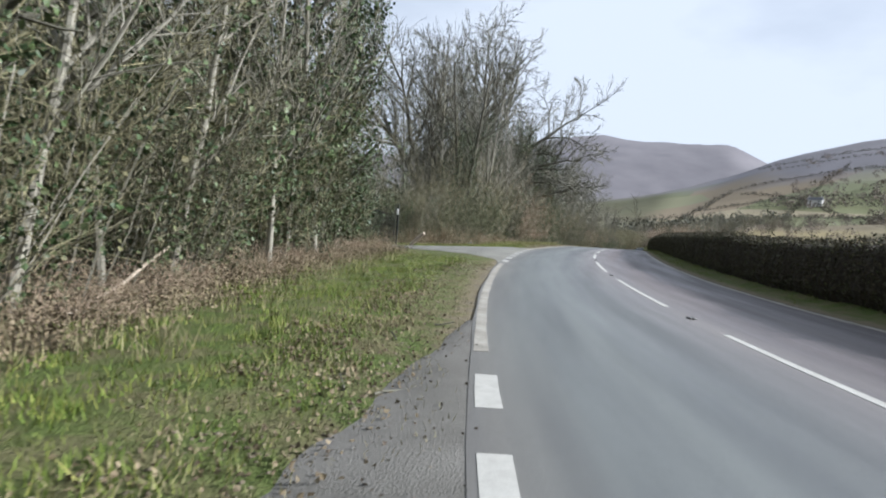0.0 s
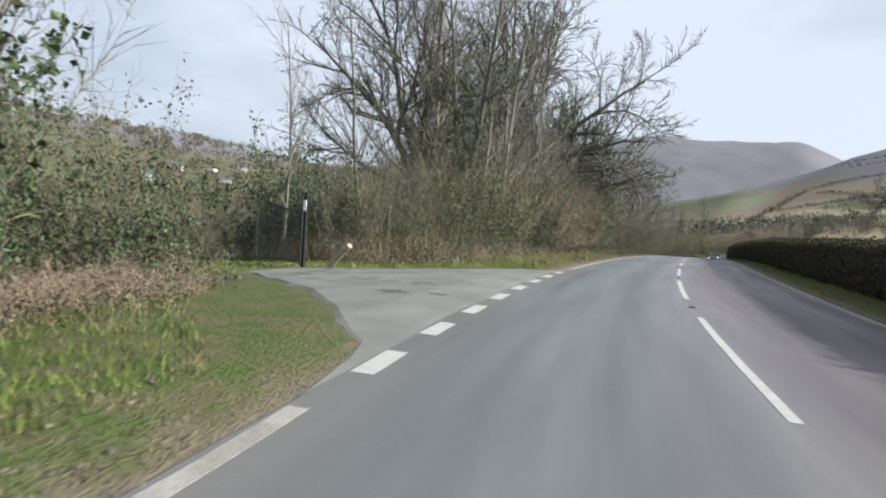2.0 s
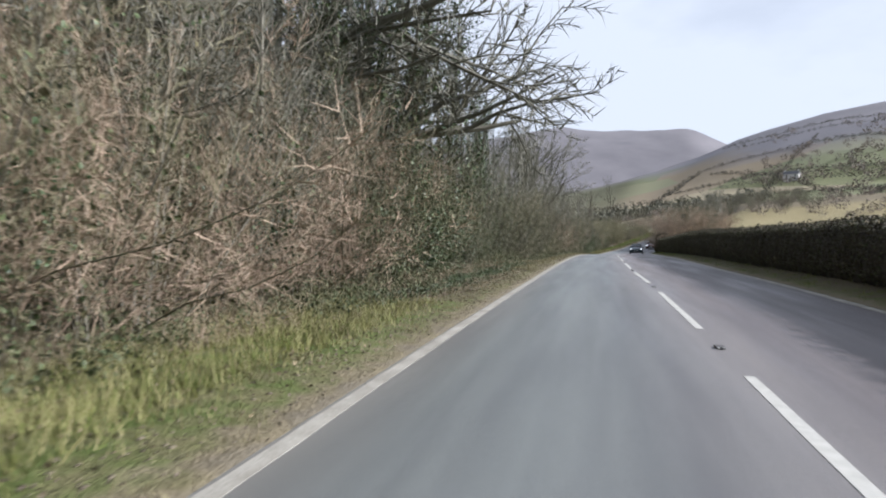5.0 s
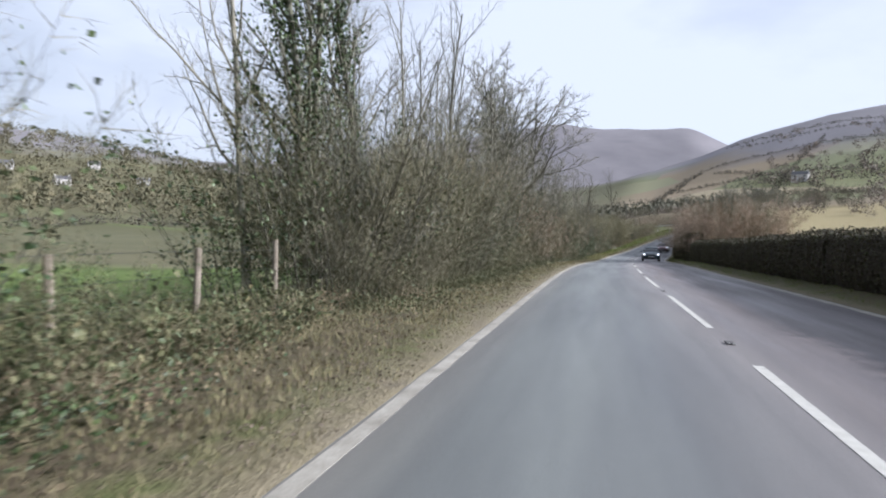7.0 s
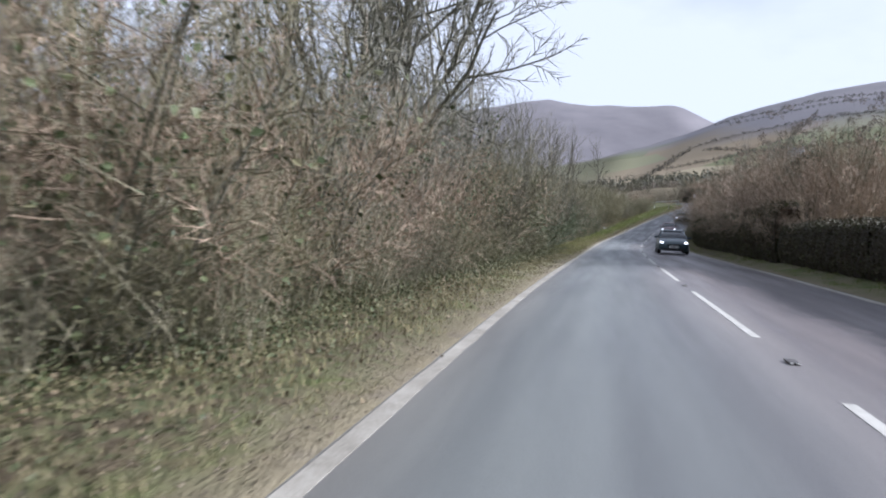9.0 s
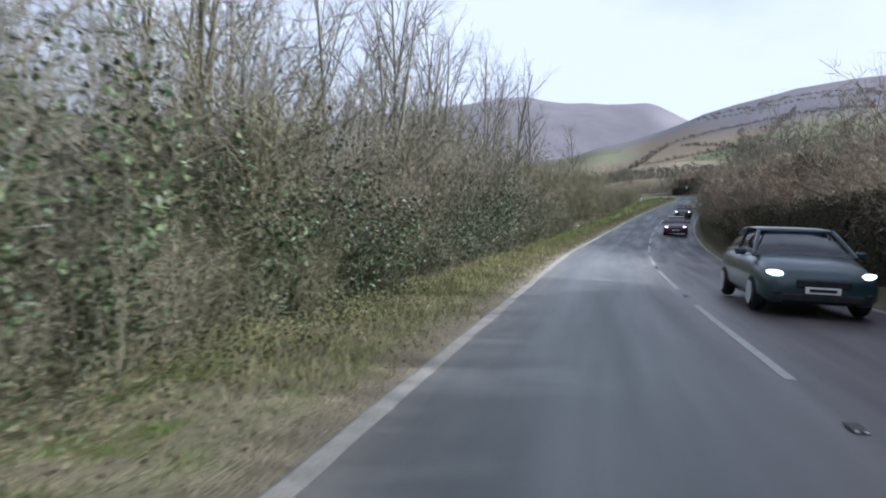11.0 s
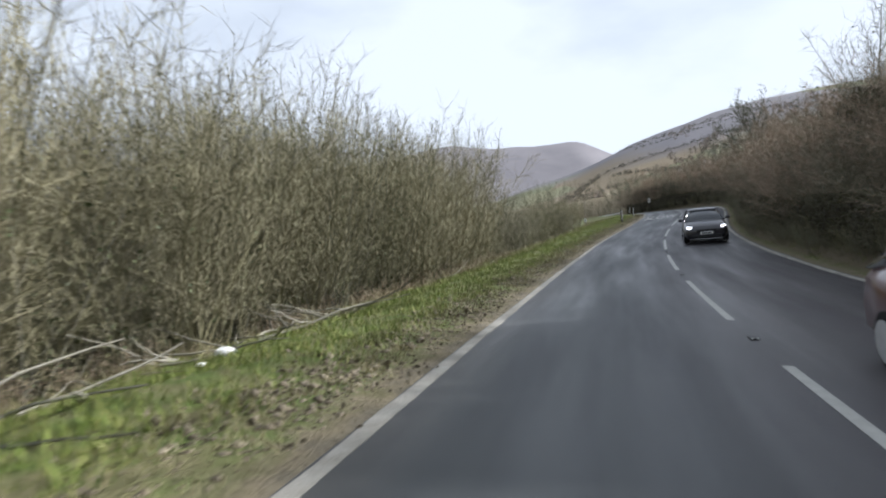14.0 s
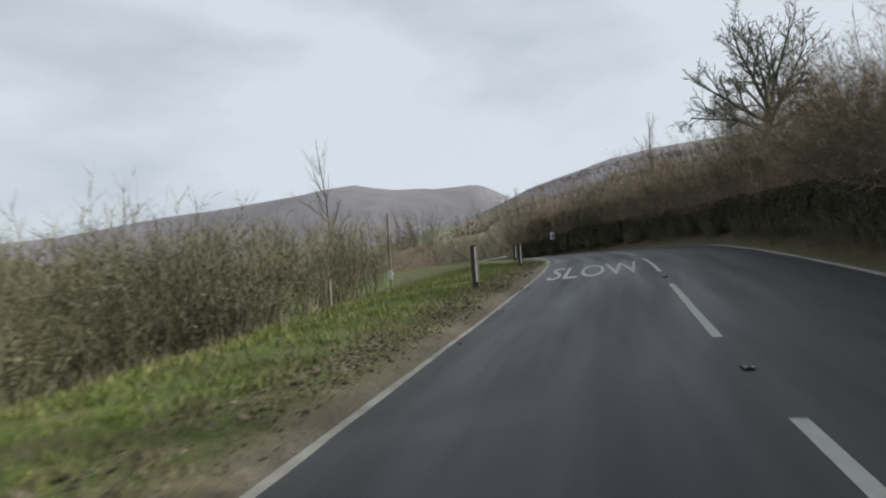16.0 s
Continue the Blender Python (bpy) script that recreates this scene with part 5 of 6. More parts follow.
ds = ds + (0.09 * np.sin(dl[:, None] * 4) + 0.04 * np.sin(dl[:, None] * 9)) * (np.abs(tt - 0.5) * 2) ** 6
dp = road_at(ds, np.broadcast_to(dl[:, None], ds.shape))
dz = ground_z(dp[..., 0], dp[..., 1]) + np.interp(dl, [3.44, 3.62, 4.6, 6.5], [0.0, 0.008, 0.014, 0.03])[:, None]
dz[:, 0] -= 0.045
dz[:, -1] -= 0.045
dz[-1] -= 0.03
dz[0] = dp[0, :, 2] - 0.014
dp[..., 2] = dz
drive = new("driveway", mesh_of("driveway", dp.reshape(-1, 3), grid_faces(*ds.shape), GRAVEL, False))
tagged(drive, "pale grey stony driveway mouth with worn patches", "driveway", kind="structure")
DAMP = mat("worn_tarmac", (0.06, 0.06, 0.055), (0.13, 0.125, 0.11), 3, 0.85, 90, 0.4, 0.01)
rng = np.random.default_rng(77)
for k in range(34):
    # worn hollows where the darker base shows
    l_ = float(rng.uniform(4.2, 9.2))
    s_ = float(np.interp(l_, dl, d0) + rng.uniform(0.12, 0.88) * (np.interp(l_, dl, d1) - np.interp(l_, dl, d0)))
    a = np.linspace(0, 2 * math.pi, 17)[:-1]
    rr_ = rng.uniform(0.6, 1.25, 16)
    big_, thin_ = rng.uniform(0.08, 0.3), rng.uniform(0.05, 0.12)
    ps_, pl_ = s_ + np.sin(a) * rr_ * thin_, l_ + np.cos(a) * rr_ * big_
    ps_, pl_ = np.append(ps_, s_), np.append(pl_, l_)
    q = road_at(ps_, pl_)
    q[:, 2] = ground_z(q[:, 0], q[:, 1]) + np.interp(pl_, [3.44, 3.62, 4.6, 6.5], [0.0, 0.008, 0.014, 0.03]) + 0.005
    part("worn_patch", mesh_of("worn_patch", q, [(i_, (i_ + 1) % 16, 16) for i_ in range(16)], DAMP), drive)


ap_s = np.arange(-28, -3.4, 0.3)
ap_l = np.interp(ap_s, [-28, -12, -8, -5, -3.5], [5.0, 4.9, 4.5, 3.9, 3.6]) + (0.05 * np.sin(ap_s * 2.7) + 0.03 * np.sin(ap_s * 5.3 + 1)) * smooth(3.5, 6, -ap_s)
ap = np.stack([road_at(ap_s, 3.44 + (ap_l - 3.44) * k) for k in (0, 0.3, 0.65, 1.0)], 1)
for k, h in enumerate((-0.014, -0.008, 0.012, -0.1)):
    ap[:, k, 2] = ap[:, k, 2] - 0.018 if k == 0 else ground_z(ap[:, k, 0], ap[:, k, 1]) + (0.02, 0.02, 0.015, -0.012)[k]
shoulder = new("road_shoulder", mesh_of("road_shoulder", ap.reshape(-1, 3), grid_faces(len(ap_s), 4)[:, ::-1], STONY, True))
tagged(shoulder, "worn grey stony shoulder beside the road", "road shoulder", kind="structure")


def place(x_s, l, up=0.0, rz=0.0):
    q = road_at(x_s, l)
    return pose(float(q[0]), float(q[1]), float(ground_z(q[0], q[1])) + up, 0, 0, heading(x_s) + rz)


def pipe(paths, sides=6):
    return tubes([(np.array(p, float), np.full(len(p), r)) for p, r in paths], sides)


def gate():
    e = new("metal_gate")
    tagged(e, "open black metal driveway gate with an arched top", "gate")
    W_, H_ = 2.5, 2.05
    crest = lambda x: H_ - 0.42 + 0.42 * (x / W_) ** 1.7
    top = [(x, 0, crest(x)) for x in np.linspace(0, W_, 13)]
    for nm, p, r in (("top_rail", top, 0.022), ("bottom_rail", [(0, 0, 0.14), (W_, 0, 0.14)], 0.022), ("middle_rail", [(0, 0, 1.05), (W_, 0, 1.05)], 0.016), ("hinge_stile", [(0, 0, 0.05), (0, 0, H_ + 0.1)], 0.03), ("latch_stile", [(W_, 0, 0.08), (W_, 0, H_ + 0.12)], 0.03)):
        part(nm, make(nm, *pipe([(p, r)]), BLACK_METAL), e)
    bar = make("bar", *pipe([([(0, 0, 0.14), (0, 0, 1.0)], 0.009)], 5), BLACK_METAL)
    for k in range(1, 20):
        b = part("bar", bar, e)
        x = W_ * k / 20
        hh = crest(x) - 0.14
        b.matrix_basis = Matrix.Translation((x, 0, 0.14 - 0.14 * hh / 0.86)) @ Matrix.Diagonal((1, 1, hh / 0.86, 1))
    wires = [([(x, 0.012, 0.14), (x, 0.012, crest(x))], 0.0028) for x in np.arange(0.05, W_ - 0.02, 0.05)]
    wires += [([(0, 0.012, z), (W_, 0.012, z)], 0.0028) for z in np.arange(0.2, H_ - 0.44, 0.05)]
    tagged(part("wire_infill", make("wire_infill", *pipe(wires, 3), BLACK_METAL), e, "fine dark welded wire infill"), "fine dark welded wire infill", kind="stuff")
    return e


PI = math.pi
g = gate()
q0, q1 = road_at(19.75, 10.45), road_at(20.8, 12.9)
g.matrix_basis = pose(float(q0[0]), float(q0[1]), float(ground_z(q0[0], q0[1])) + 0.02, 0, 0, math.degrees(math.atan2(q1[1] - q0[1], q1[0] - q0[0])))


def gate_post(s, l):
    e = new("gate_post")
    tagged(e, "square black metal gate post with a white plate", "gate post")
    bm = bmesh.new()
    box(bm, 0, 0, 1.05, 0.1, 0.1, 2.2, 0.008)
    part("shaft", mesh_bm("shaft", bm, BLACK_METAL), e)
    bm = bmesh.new()
    box(bm, 0, 0, 2.16, 0.13, 0.13, 0.03, 0.01)
    part("cap", mesh_bm("cap", bm, BLACK_METAL), e)
    bm = bmesh.new()
    box(bm, 0, -0.062, 1.8, 0.09, 0.02, 0.3, 0.006)
    part("plate", mesh_bm("plate", bm, WHITE_PLASTIC), e, "white plate")
    e.matrix_basis = place(s, l)


gate_post(19.6, 10.25)


def drive_lamp(s, l):
    e = new("drive_lamp")
    tagged(e, "slim dark lamp post with a white lamp head by the drive", "lamp post")
    part("pole", make("pole", *pipe([([(0, 0, -0.1), (0, 0, 2.5)], 0.022)]), BLACK_METAL), e)
    part("arm", make("arm", *pipe([([(0, 0, 2.45), (0.1, 0, 2.62), (0.3, 0, 2.68)], 0.022)]), BLACK_METAL), e)
    bm = bmesh.new()
    box(bm, 0.36, 0, 2.68, 0.36, 0.14, 0.09, 0.03)
    part("lamp_head", mesh_bm("lamp_head", bm, WHITE_PLASTIC), e, "white lamp head")
    e.matrix_basis = place(s, l, 0, -20)


drive_lamp(18.1, 12.5)


def log(s, l, length, r, tilt, turn, material, label):
    rng = np.random.default_rng(int(s * 7) % 1000)
    p, _ = shoot(rng, (0, 0, 0), (1, 0, 0), length, r, 6, 0.05, 0)
    v, f = tubes([(p, r * rng.uniform(0.85, 1.1, len(p)))], 9)
    f = [tuple(q) for q in f] + [tuple(range(9)), tuple(range(len(v) - 1, len(v) - 10, -1))]
    ob = new("fallen_log", mesh_of("fallen_log", v, f, material))
    ob.matrix_basis = place(s, l, r * 0.7, turn) @ pose(0, 0, 0, 0, -tilt, 0)
    return tagged(ob, label, "log")


log(19.8, 9.5, 1.1, 0.09, 42, -20, PALE_LOG, "pale sawn log leaning by the gate post")
log(30.5, 8.4, 0.7, 0.1, 4, 30, OLD_WOOD, "short pale log lying on the verge grass")
log(25.0, 7.4, 0.6, 0.06, 3, 60, OLD_WOOD, "pale broken branch end in the verge grass")
log(-4.1, 8.7, 2.8, 0.026, 20, 90, PALE_LOG, "cut pale branch leaning out of the wood")


def broken_branches(n, s0, s1, l0, l1, seed):
    """Cut stems lying along the hedge foot, one object each."""
    rng = np.random.default_rng(seed)
    for k in range(n):
        L = rng.uniform(0.9, 2.2)
        p, r = shoot(rng, (0, 0, 0), (1, 0, 0), L, rng.uniform(0.012, 0.028), 6, 0.09, 0.005, 0.4)
        ob = new("cut_branch", mesh_of("cut_branch", *tubes([(p, r)], 5), PALE_BARK))
        ob.matrix_basis = place(float(rng.uniform(s0, s1)), float(rng.uniform(l0, l1)), 0.06, float(rng.uniform(0, 360))) @ pose(0, 0, 0, 0, -float(rng.uniform(0, 14)), 0)
        tagged(ob, "pale cut branch lying at the thicket's foot", "branch", "cut branches")


broken_branches(30, 166, 205, 7.2, 8.6, 3)
broken_branches(70, 166, 183, 6.5, 7.8, 5)
broken_branches(8, 30, 62, 7.0, 8.2, 4)
for s_, l_, turn_, L in ((-7.1, 4.2, 60, 0.42), (-7.0, 4.45, 100, 0.3), (-5.0, 4.3, 95, 0.35), (-3.9, 3.95, 20, 0.25)):
    p, r = shoot(np.random.default_rng(int(L * 100)), (0, 0, 0), (1, 0, 0), L, 0.012, 5, 0.12, 0.0, 0.5)
    ob = new("fallen_twig", mesh_of("fallen_twig", *tubes([(p, r)], 5), BARK))
    ob.matrix_basis = place(s_, l_, 0.02, turn_)
    tagged(ob, "short dark fallen twig on the muddy shoulder", "twig", "fallen twigs")

def stone_heap(s, l):
    e = new("stone_heap")
    tagged(e, "small heap of pale lichened stones on the verge grass", "stones")
    rng = np.random.default_rng(9)
    for k in range(14):
        bm = bmesh.new()
        bmesh.ops.create_icosphere(bm, subdivisions=1, radius=0.5)
        a, b, c_ = rng.uniform(0.09, 0.19, 3)
        for v in bm.verts:
            w = 1 + 0.35 * noise.noise(v.co * 2.3 + Vector((k, 0, 0)))
            v.co = Vector((v.co.x * a * w, v.co.y * b * w, v.co.z * c_ * 0.8 * w))
        st_ = part("stone", mesh_bm("stone", bm, LICHEN_STONE), e)
        ring_ = rng.uniform(0, 0.3)
        t_ = rng.uniform(0, 6.28)
        st_.matrix_basis = pose(ring_ * math.cos(t_), ring_ * math.sin(t_), 0.05 + 0.14 * (1 - ring_ / 0.3) * rng.uniform(0.3, 1), *rng.uniform(0, 90, 3))
    e.matrix_basis = place(s, l)


LICHEN_STONE = mat("lichen_stone", (0.1, 0.097, 0.088), (0.25, 0.243, 0.22), 9, 0.9, 70, 0.5, 0.01)
stone_heap(24.3, 7.2)


def garden_screen(s, l, turn):
    """Windbreak netting on posts."""
    e = new("garden_screen")
    tagged(e, "dark green windbreak netting on wooden posts among the bushes", "screen")
    ys = np.linspace(0, 2.1, 24)
    bulge = 0.03 * np.sin(ys * 9) + 0.02 * np.sin(ys * 17)
    v = np.array([[(y, b_ * math.sin(z * 2.2 + y), z) for y, b_ in zip(ys, bulge)] for z in np.linspace(0.12, 2.1, 11)])
    back = v + np.array([0, 0.012, 0])
    n_ = v.shape[0] * v.shape[1]
    f = grid_faces(*v.shape[:2])
    part("netting", mesh_of("netting", np.concatenate([v.reshape(-1, 3), back.reshape(-1, 3)]), np.concatenate([f, f[:, ::-1] + n_]), GREEN_NET), e)
    for x_ in (0.0, 1.05, 2.1):
        part("post", make("post", *pipe([([(x_, 0.05, -0.2), (x_, 0.05, 2.2)], 0.035)], 7), OLD_WOOD), e)
    e.matrix_basis = place(s, l, 0, turn)


GREEN_NET = mat("green_netting", (0.012, 0.05, 0.034), (0.03, 0.1, 0.07), 2.5, 0.7, 45, 0.3, 0.01)
garden_screen(25.3, 12.5, 0)

# white litter on the grass
for s_, l_, d_ in ((177.6, 6.6, 0.3), (176.9, 6.45, 0.14)):
    bm = bmesh.new()
    bmesh.ops.create_icosphere(bm, subdivisions=2, radius=0.5)
    for v in bm.verts:
        v.co = Vector((v.co.x * d_ * (1 + 0.4 * noise.noise(v.co * 5)), v.co.y * d_ * 0.5, v.co.z * d_ * 0.45 * (1 + 0.5 * noise.noise(v.co * 7))))
    ob = new("litter_bag", mesh_bm("litter_bag", bm, WHITE_PLASTIC))
    ob.matrix_basis = place(s_, l_, 0.05, 30)
    tagged(ob, "crumpled white plastic bag on the grass", "litter")


# ---- fences and posts ----
def post_fence(name, pts, h, r, wires, label):
    """Round posts with wires; pts are (s, l) of the posts."""
    e = new(name)
    tagged(e, label, "fence")
    q = [road_at(a, b) for a, b in pts]
    z = [float(ground_z(v[0], v[1])) for v in q]
    rng = np.random.default_rng(len(pts))
    for v, zz in zip(q, z):
        v2, f2 = tubes([(np.array([(0, 0, -0.2), (rng.normal(0, 0.03), rng.normal(0, 0.03), h * rng.uniform(0.9, 1.05))]), np.array([r, r * 0.9]))], 7)
        f2 = [tuple(t) for t in f2] + [tuple(range(13, 6, -1))]
        p = part("post", make("post", v2, f2, OLD_WOOD), e)
        p.matrix_basis = Matrix.Translation((float(v[0]), float(v[1]), zz))
    for k in range(wires):
        zz = h * (0.4 + 0.5 * k / max(1, wires - 1))
        line = [(float(v[0]), float(v[1]), b + zz) for v, b in zip(q, z)]
        part("wire", make("wire", *pipe([(line, 0.004)], 3), BLACK_METAL), e)
    return e


post_fence("field_fence", [(61.5 + 2.6 * k, 6.75 + 0.18 * k) for k in range(5)], 1.35, 0.055, 3, "weathered round-post wire fence along the field opening")
post_fence("field_fence", [(224 + 1.9 * k, 8.6 + 0.9 * k) for k in range(7)], 0.75, 0.05, 1, "short dark posts of a low field fence")


def marker_post(s, l, h, w, label, material):
    e = new("marker_post")
    tagged(e, label, "post", "verge posts")
    bm = bmesh.new()
    box(bm, 0, 0, h / 2 - 0.1, w, w * 0.8, h + 0.2, 0.012)
    part("shaft", mesh_bm("shaft", bm, material), e)
    bm = bmesh.new()
    box(bm, w * 0.35, -w * 0.42, h * 0.55, w * 0.25, 0.01, h * 0.8, 0.002)
    part("edge_strip", mesh_bm("edge_strip", bm, WHITE_PLASTIC), e, "white edge strip")
    e.matrix_basis = place(s, l, 0, -8)


DARK_POST = mat("dark_post", (0.03, 0.025, 0.02), (0.09, 0.075, 0.06), 5, 0.85, 60, 0.4, 0.01)
marker_post(223.2, 4.35, 1.05, 0.15, "stout dark wooden verge post with a white edge", DARK_POST)
marker_post(232.0, 4.3, 0.85, 0.13, "stout dark wooden verge post beside the bend", DARK_POST)
marker_post(240.5, 4.6, 0.75, 0.12, "short dark wooden verge post beside the bend", DARK_POST)


def sign_pole(s, l, h):
    e = new("sign_pole")
    tagged(e, "thin pale wooden pole with a small white plate", "pole")
    part("pole", make("pole", *pipe([([(0, 0, -0.2), (0.02, 0, h)], 0.04)], 7), OLD_WOOD), e)
    bm = bmesh.new()
    box(bm, 0, -0.05, 0.55, 0.16, 0.02, 0.32, 0.006)
    part("plate", mesh_bm("plate", bm, WHITE_PLASTIC), e, "white plate")
    e.matrix_basis = place(s, l)


sign_pole(228.0, 8.2, 2.6)


def bend_sign(s, l):
    e = new("bend_sign")
    tagged(e, "small white sign on a thin post at the bend", "road sign")
    part("post", make("post", *pipe([([(0, 0, -0.2), (0, 0, 1.9)], 0.03)], 7), BLACK_METAL), e)
    bm = bmesh.new()
    box(bm, 0, -0.04, 1.6, 0.4, 0.015, 0.55, 0.01)
    part("panel", mesh_bm("panel", bm, WHITE_PLASTIC), e, "white sign panel")
    bm = bmesh.new()
    box(bm, -0.02, -0.051, 1.62, 0.16, 0.006, 0.3, 0.002)
    part("symbol", mesh_bm("symbol", bm, BLACK_METAL), e, "dark symbol bar")
    e.matrix_basis = place(s, l, 0, 5)


bend_sign(257, -4.3)


# rail along the outside of the bend
def rail(s0, s1, l, label):
    e = new("guard_rail")
    tagged(e, label, "guard rail")
    ss = np.arange(s0, s1 + 0.1, 3.0)
    q = road_at(ss, l)
    z = ground_z(q[:, 0], q[:, 1])
    for v, zz in zip(q, z):
        bm = bmesh.new()
        box(bm, 0, 0, 0.35, 0.09, 0.09, 0.9, 0.006)
        p = part("post", mesh_bm("post", bm, OLD_WOOD), e)
        p.matrix_basis = Matrix.Translation((float(v[0]), float(v[1]), float(zz)))
    line = np.column_stack([q[:, :2], z + 0.72])
    part("beam", make("beam", *tubes([(line, np.full(len(line), 0.07))], 6), WHITE_RAIL), e, "weathered white rail")


WHITE_RAIL = mat("white_rail", (0.45, 0.45, 0.43), (0.68, 0.68, 0.65), 4, 0.7, 50, 0.2, 0.004)
rail(262, 300, -4.1, "weathered white rail on wooden posts outside the bend")


# ---- cars ----
def paint(name, c):
    m = mat(name, tuple(v * 0.9 for v in c), c, 3, 0.28, 60, 0, spec=0.5)
    m.node_tree.nodes["Principled BSDF"].inputs["Coat Weight"].default_value = 0.5
    m.node_tree.nodes["Principled BSDF"].inputs["Coat Roughness"].default_value = 0.08
    return m


GLASS = mat("car_glass", (0.012, 0.015, 0.018), (0.03, 0.035, 0.04), 2, 0.06, 30, 0, spec=0.8)
RUBBER = mat("tyre_rubber", (0.012, 0.012, 0.012), (0.03, 0.03, 0.03), 15, 0.85, 70, 0.3, 0.003)
ALLOY = mat("alloy", (0.35, 0.35, 0.36), (0.55, 0.55, 0.56), 10, 0.35, 60, 0)
TRIM = mat("car_trim", (0.01, 0.01, 0.011), (0.03, 0.03, 0.031), 10, 0.6, 60, 0)
LAMP = mat("headlamp", (0.6, 0.62, 0.66), (0.85, 0.87, 0.9), 10, 0.15, 60, 0, spec=0.8)
lp = LAMP.node_tree.nodes["Principled BSDF"]
lp.inputs["Emission Color"].default_value, lp.inputs["Emission Strength"].default_value = (0.95, 0.97, 1.0, 1), 1.6


def loft(sections, closed=True):
    """Rings of equal length to a skin with end caps."""
    v = np.concatenate(sections)
    n, k = len(sections), len(sections[0])
    f = [(a * k + b, a * k + (b + 1) % k, (a + 1) * k + (b + 1) % k, (a + 1) * k + b) for a in range(n - 1) for b in range(k)]
    return v, f + [tuple(range(k))[::-1], tuple((n - 1) * k + b for b in range(k))]


def ring(y, half, z0, z1, bulge):
    """A rounded section across the car at y along it."""
    pts = [(-0.86, 0.0), (-1.0, 0.2), (-1.0, 0.55), (-0.95, 0.82), (-0.8, 1.0), (-0.3, 1.0 + bulge), (0.3, 1.0 + bulge), (0.8, 1.0), (0.95, 0.82), (1.0, 0.55), (1.0, 0.2), (0.86, 0.0)]
    return np.array([(a * half, y, z0 + b * (z1 - z0)) for a, b in pts])


def car(colour, name_label):
    e = new("car")
    tagged(e, name_label, "car", "oncoming cars")
    secs = [(-2.1, 0.62, 0.34, 0.6), (-2.06, 0.74, 0.26, 0.7), (-1.95, 0.84, 0.22, 0.78), (-1.6, 0.89, 0.2, 0.88), (-1.1, 0.9, 0.2, 0.98), (-0.4, 0.9, 0.2, 1.0), (0.6, 0.9, 0.2, 1.0), (1.5, 0.89, 0.2, 1.02), (1.95, 0.85, 0.24, 1.0), (2.1, 0.76, 0.32, 0.92)]
    v, f = loft([ring(y, h, a, b, 0.03) for y, h, a, b in secs])
    body = part("body", mesh_of("body", v, f, colour, True), e)
    cab = [(-1.05, 0.8, 0.93, 0.99), (-0.75, 0.77, 0.93, 1.2), (-0.35, 0.73, 0.93, 1.42), (0.2, 0.71, 0.93, 1.47), (1.0, 0.71, 0.93, 1.45), (1.6, 0.72, 0.93, 1.28), (2.0, 0.74, 0.93, 1.0)]
    v, f = loft([ring(y, h, a, b, 0.02) * np.array([1, 1, 1]) for y, h, a, b in cab])
    v[:, 0] *= np.interp(v[:, 2], [0.93, 1.45], [1.06, 0.84])
    part("glasshouse", mesh_of("glasshouse", v, f, GLASS, True), e, "dark tinted windows")
    rf = [(-0.4, 0.6, 1.40, 1.435), (-0.3, 0.63, 1.42, 1.47), (0.2, 0.63, 1.45, 1.5), (1.0, 0.63, 1.43, 1.48), (1.45, 0.62, 1.32, 1.37)]
    v, f = loft([ring(y, h, a, b, 0.1) for y, h, a, b in rf])
    part("roof", mesh_of("roof", v, f, colour, True), e)
    for sx in (-1, 1):
        part("windscreen_pillar", make("windscreen_pillar", *pipe([([(sx * 0.83, -1.02, 0.97), (sx * 0.72, -0.7, 1.22), (sx * 0.62, -0.38, 1.43)], 0.035)], 6), colour), e)
        part("door_pillar", make("door_pillar", *pipe([([(sx * 0.83, 0.35, 0.97), (sx * 0.65, 0.4, 1.45)], 0.035)], 6), TRIM), e)
        bm = bmesh.new()
        box(bm, sx * 0.99, -0.72, 1.02, 0.2, 0.1, 0.13, 0.035)
        m = part("door_mirror", mesh_bm("door_mirror", bm, colour), e)
        bm = bmesh.new()
        bmesh.ops.create_icosphere(bm, subdivisions=2, radius=0.5)
        for w in bm.verts:
            w.co = Vector((sx * 0.64 + w.co.x * 0.36, -1.98 + w.co.y * 0.22 + abs(w.co.x) * 0.12, 0.7 + w.co.z * 0.12 + sx * w.co.x * 0.06))
        part("headlamp", mesh_bm("headlamp", bm, LAMP), e, "lit white headlamp")
        bm = bmesh.new()
        box(bm, sx * 0.66, -2.06, 0.4, 0.16, 0.08, 0.07, 0.02)
        part("fog_lamp", mesh_bm("fog_lamp", bm, TRIM), e)
        for wy in (-1.3, 1.3):
            bm = bmesh.new()
            bmesh.ops.create_cone(bm, cap_ends=True, segments=22, radius1=0.32, radius2=0.32, depth=0.21)
            bmesh.ops.bevel(bm, geom=[d for d in bm.edges if len(d.link_faces) == 2 and d.calc_face_angle() > 1], offset=0.035, segments=2, affect="EDGES")
            bmesh.ops.rotate(bm, verts=bm.verts, cent=(0, 0, 0), matrix=Matrix.Rotation(PI / 2, 3, "Y"))
            bmesh.ops.translate(bm, verts=bm.verts, vec=(sx * 0.81, wy, 0.32))
            w = part("wheel", mesh_bm("wheel", bm, RUBBER), e, "black tyre")
            bm = bmesh.new()
            bmesh.ops.create_cone(bm, cap_ends=True, segments=16, radius1=0.21, radius2=0.19, depth=0.03)
            bmesh.ops.rotate(bm, verts=bm.verts, cent=(0, 0, 0), matrix=Matrix.Rotation(PI / 2, 3, "Y"))
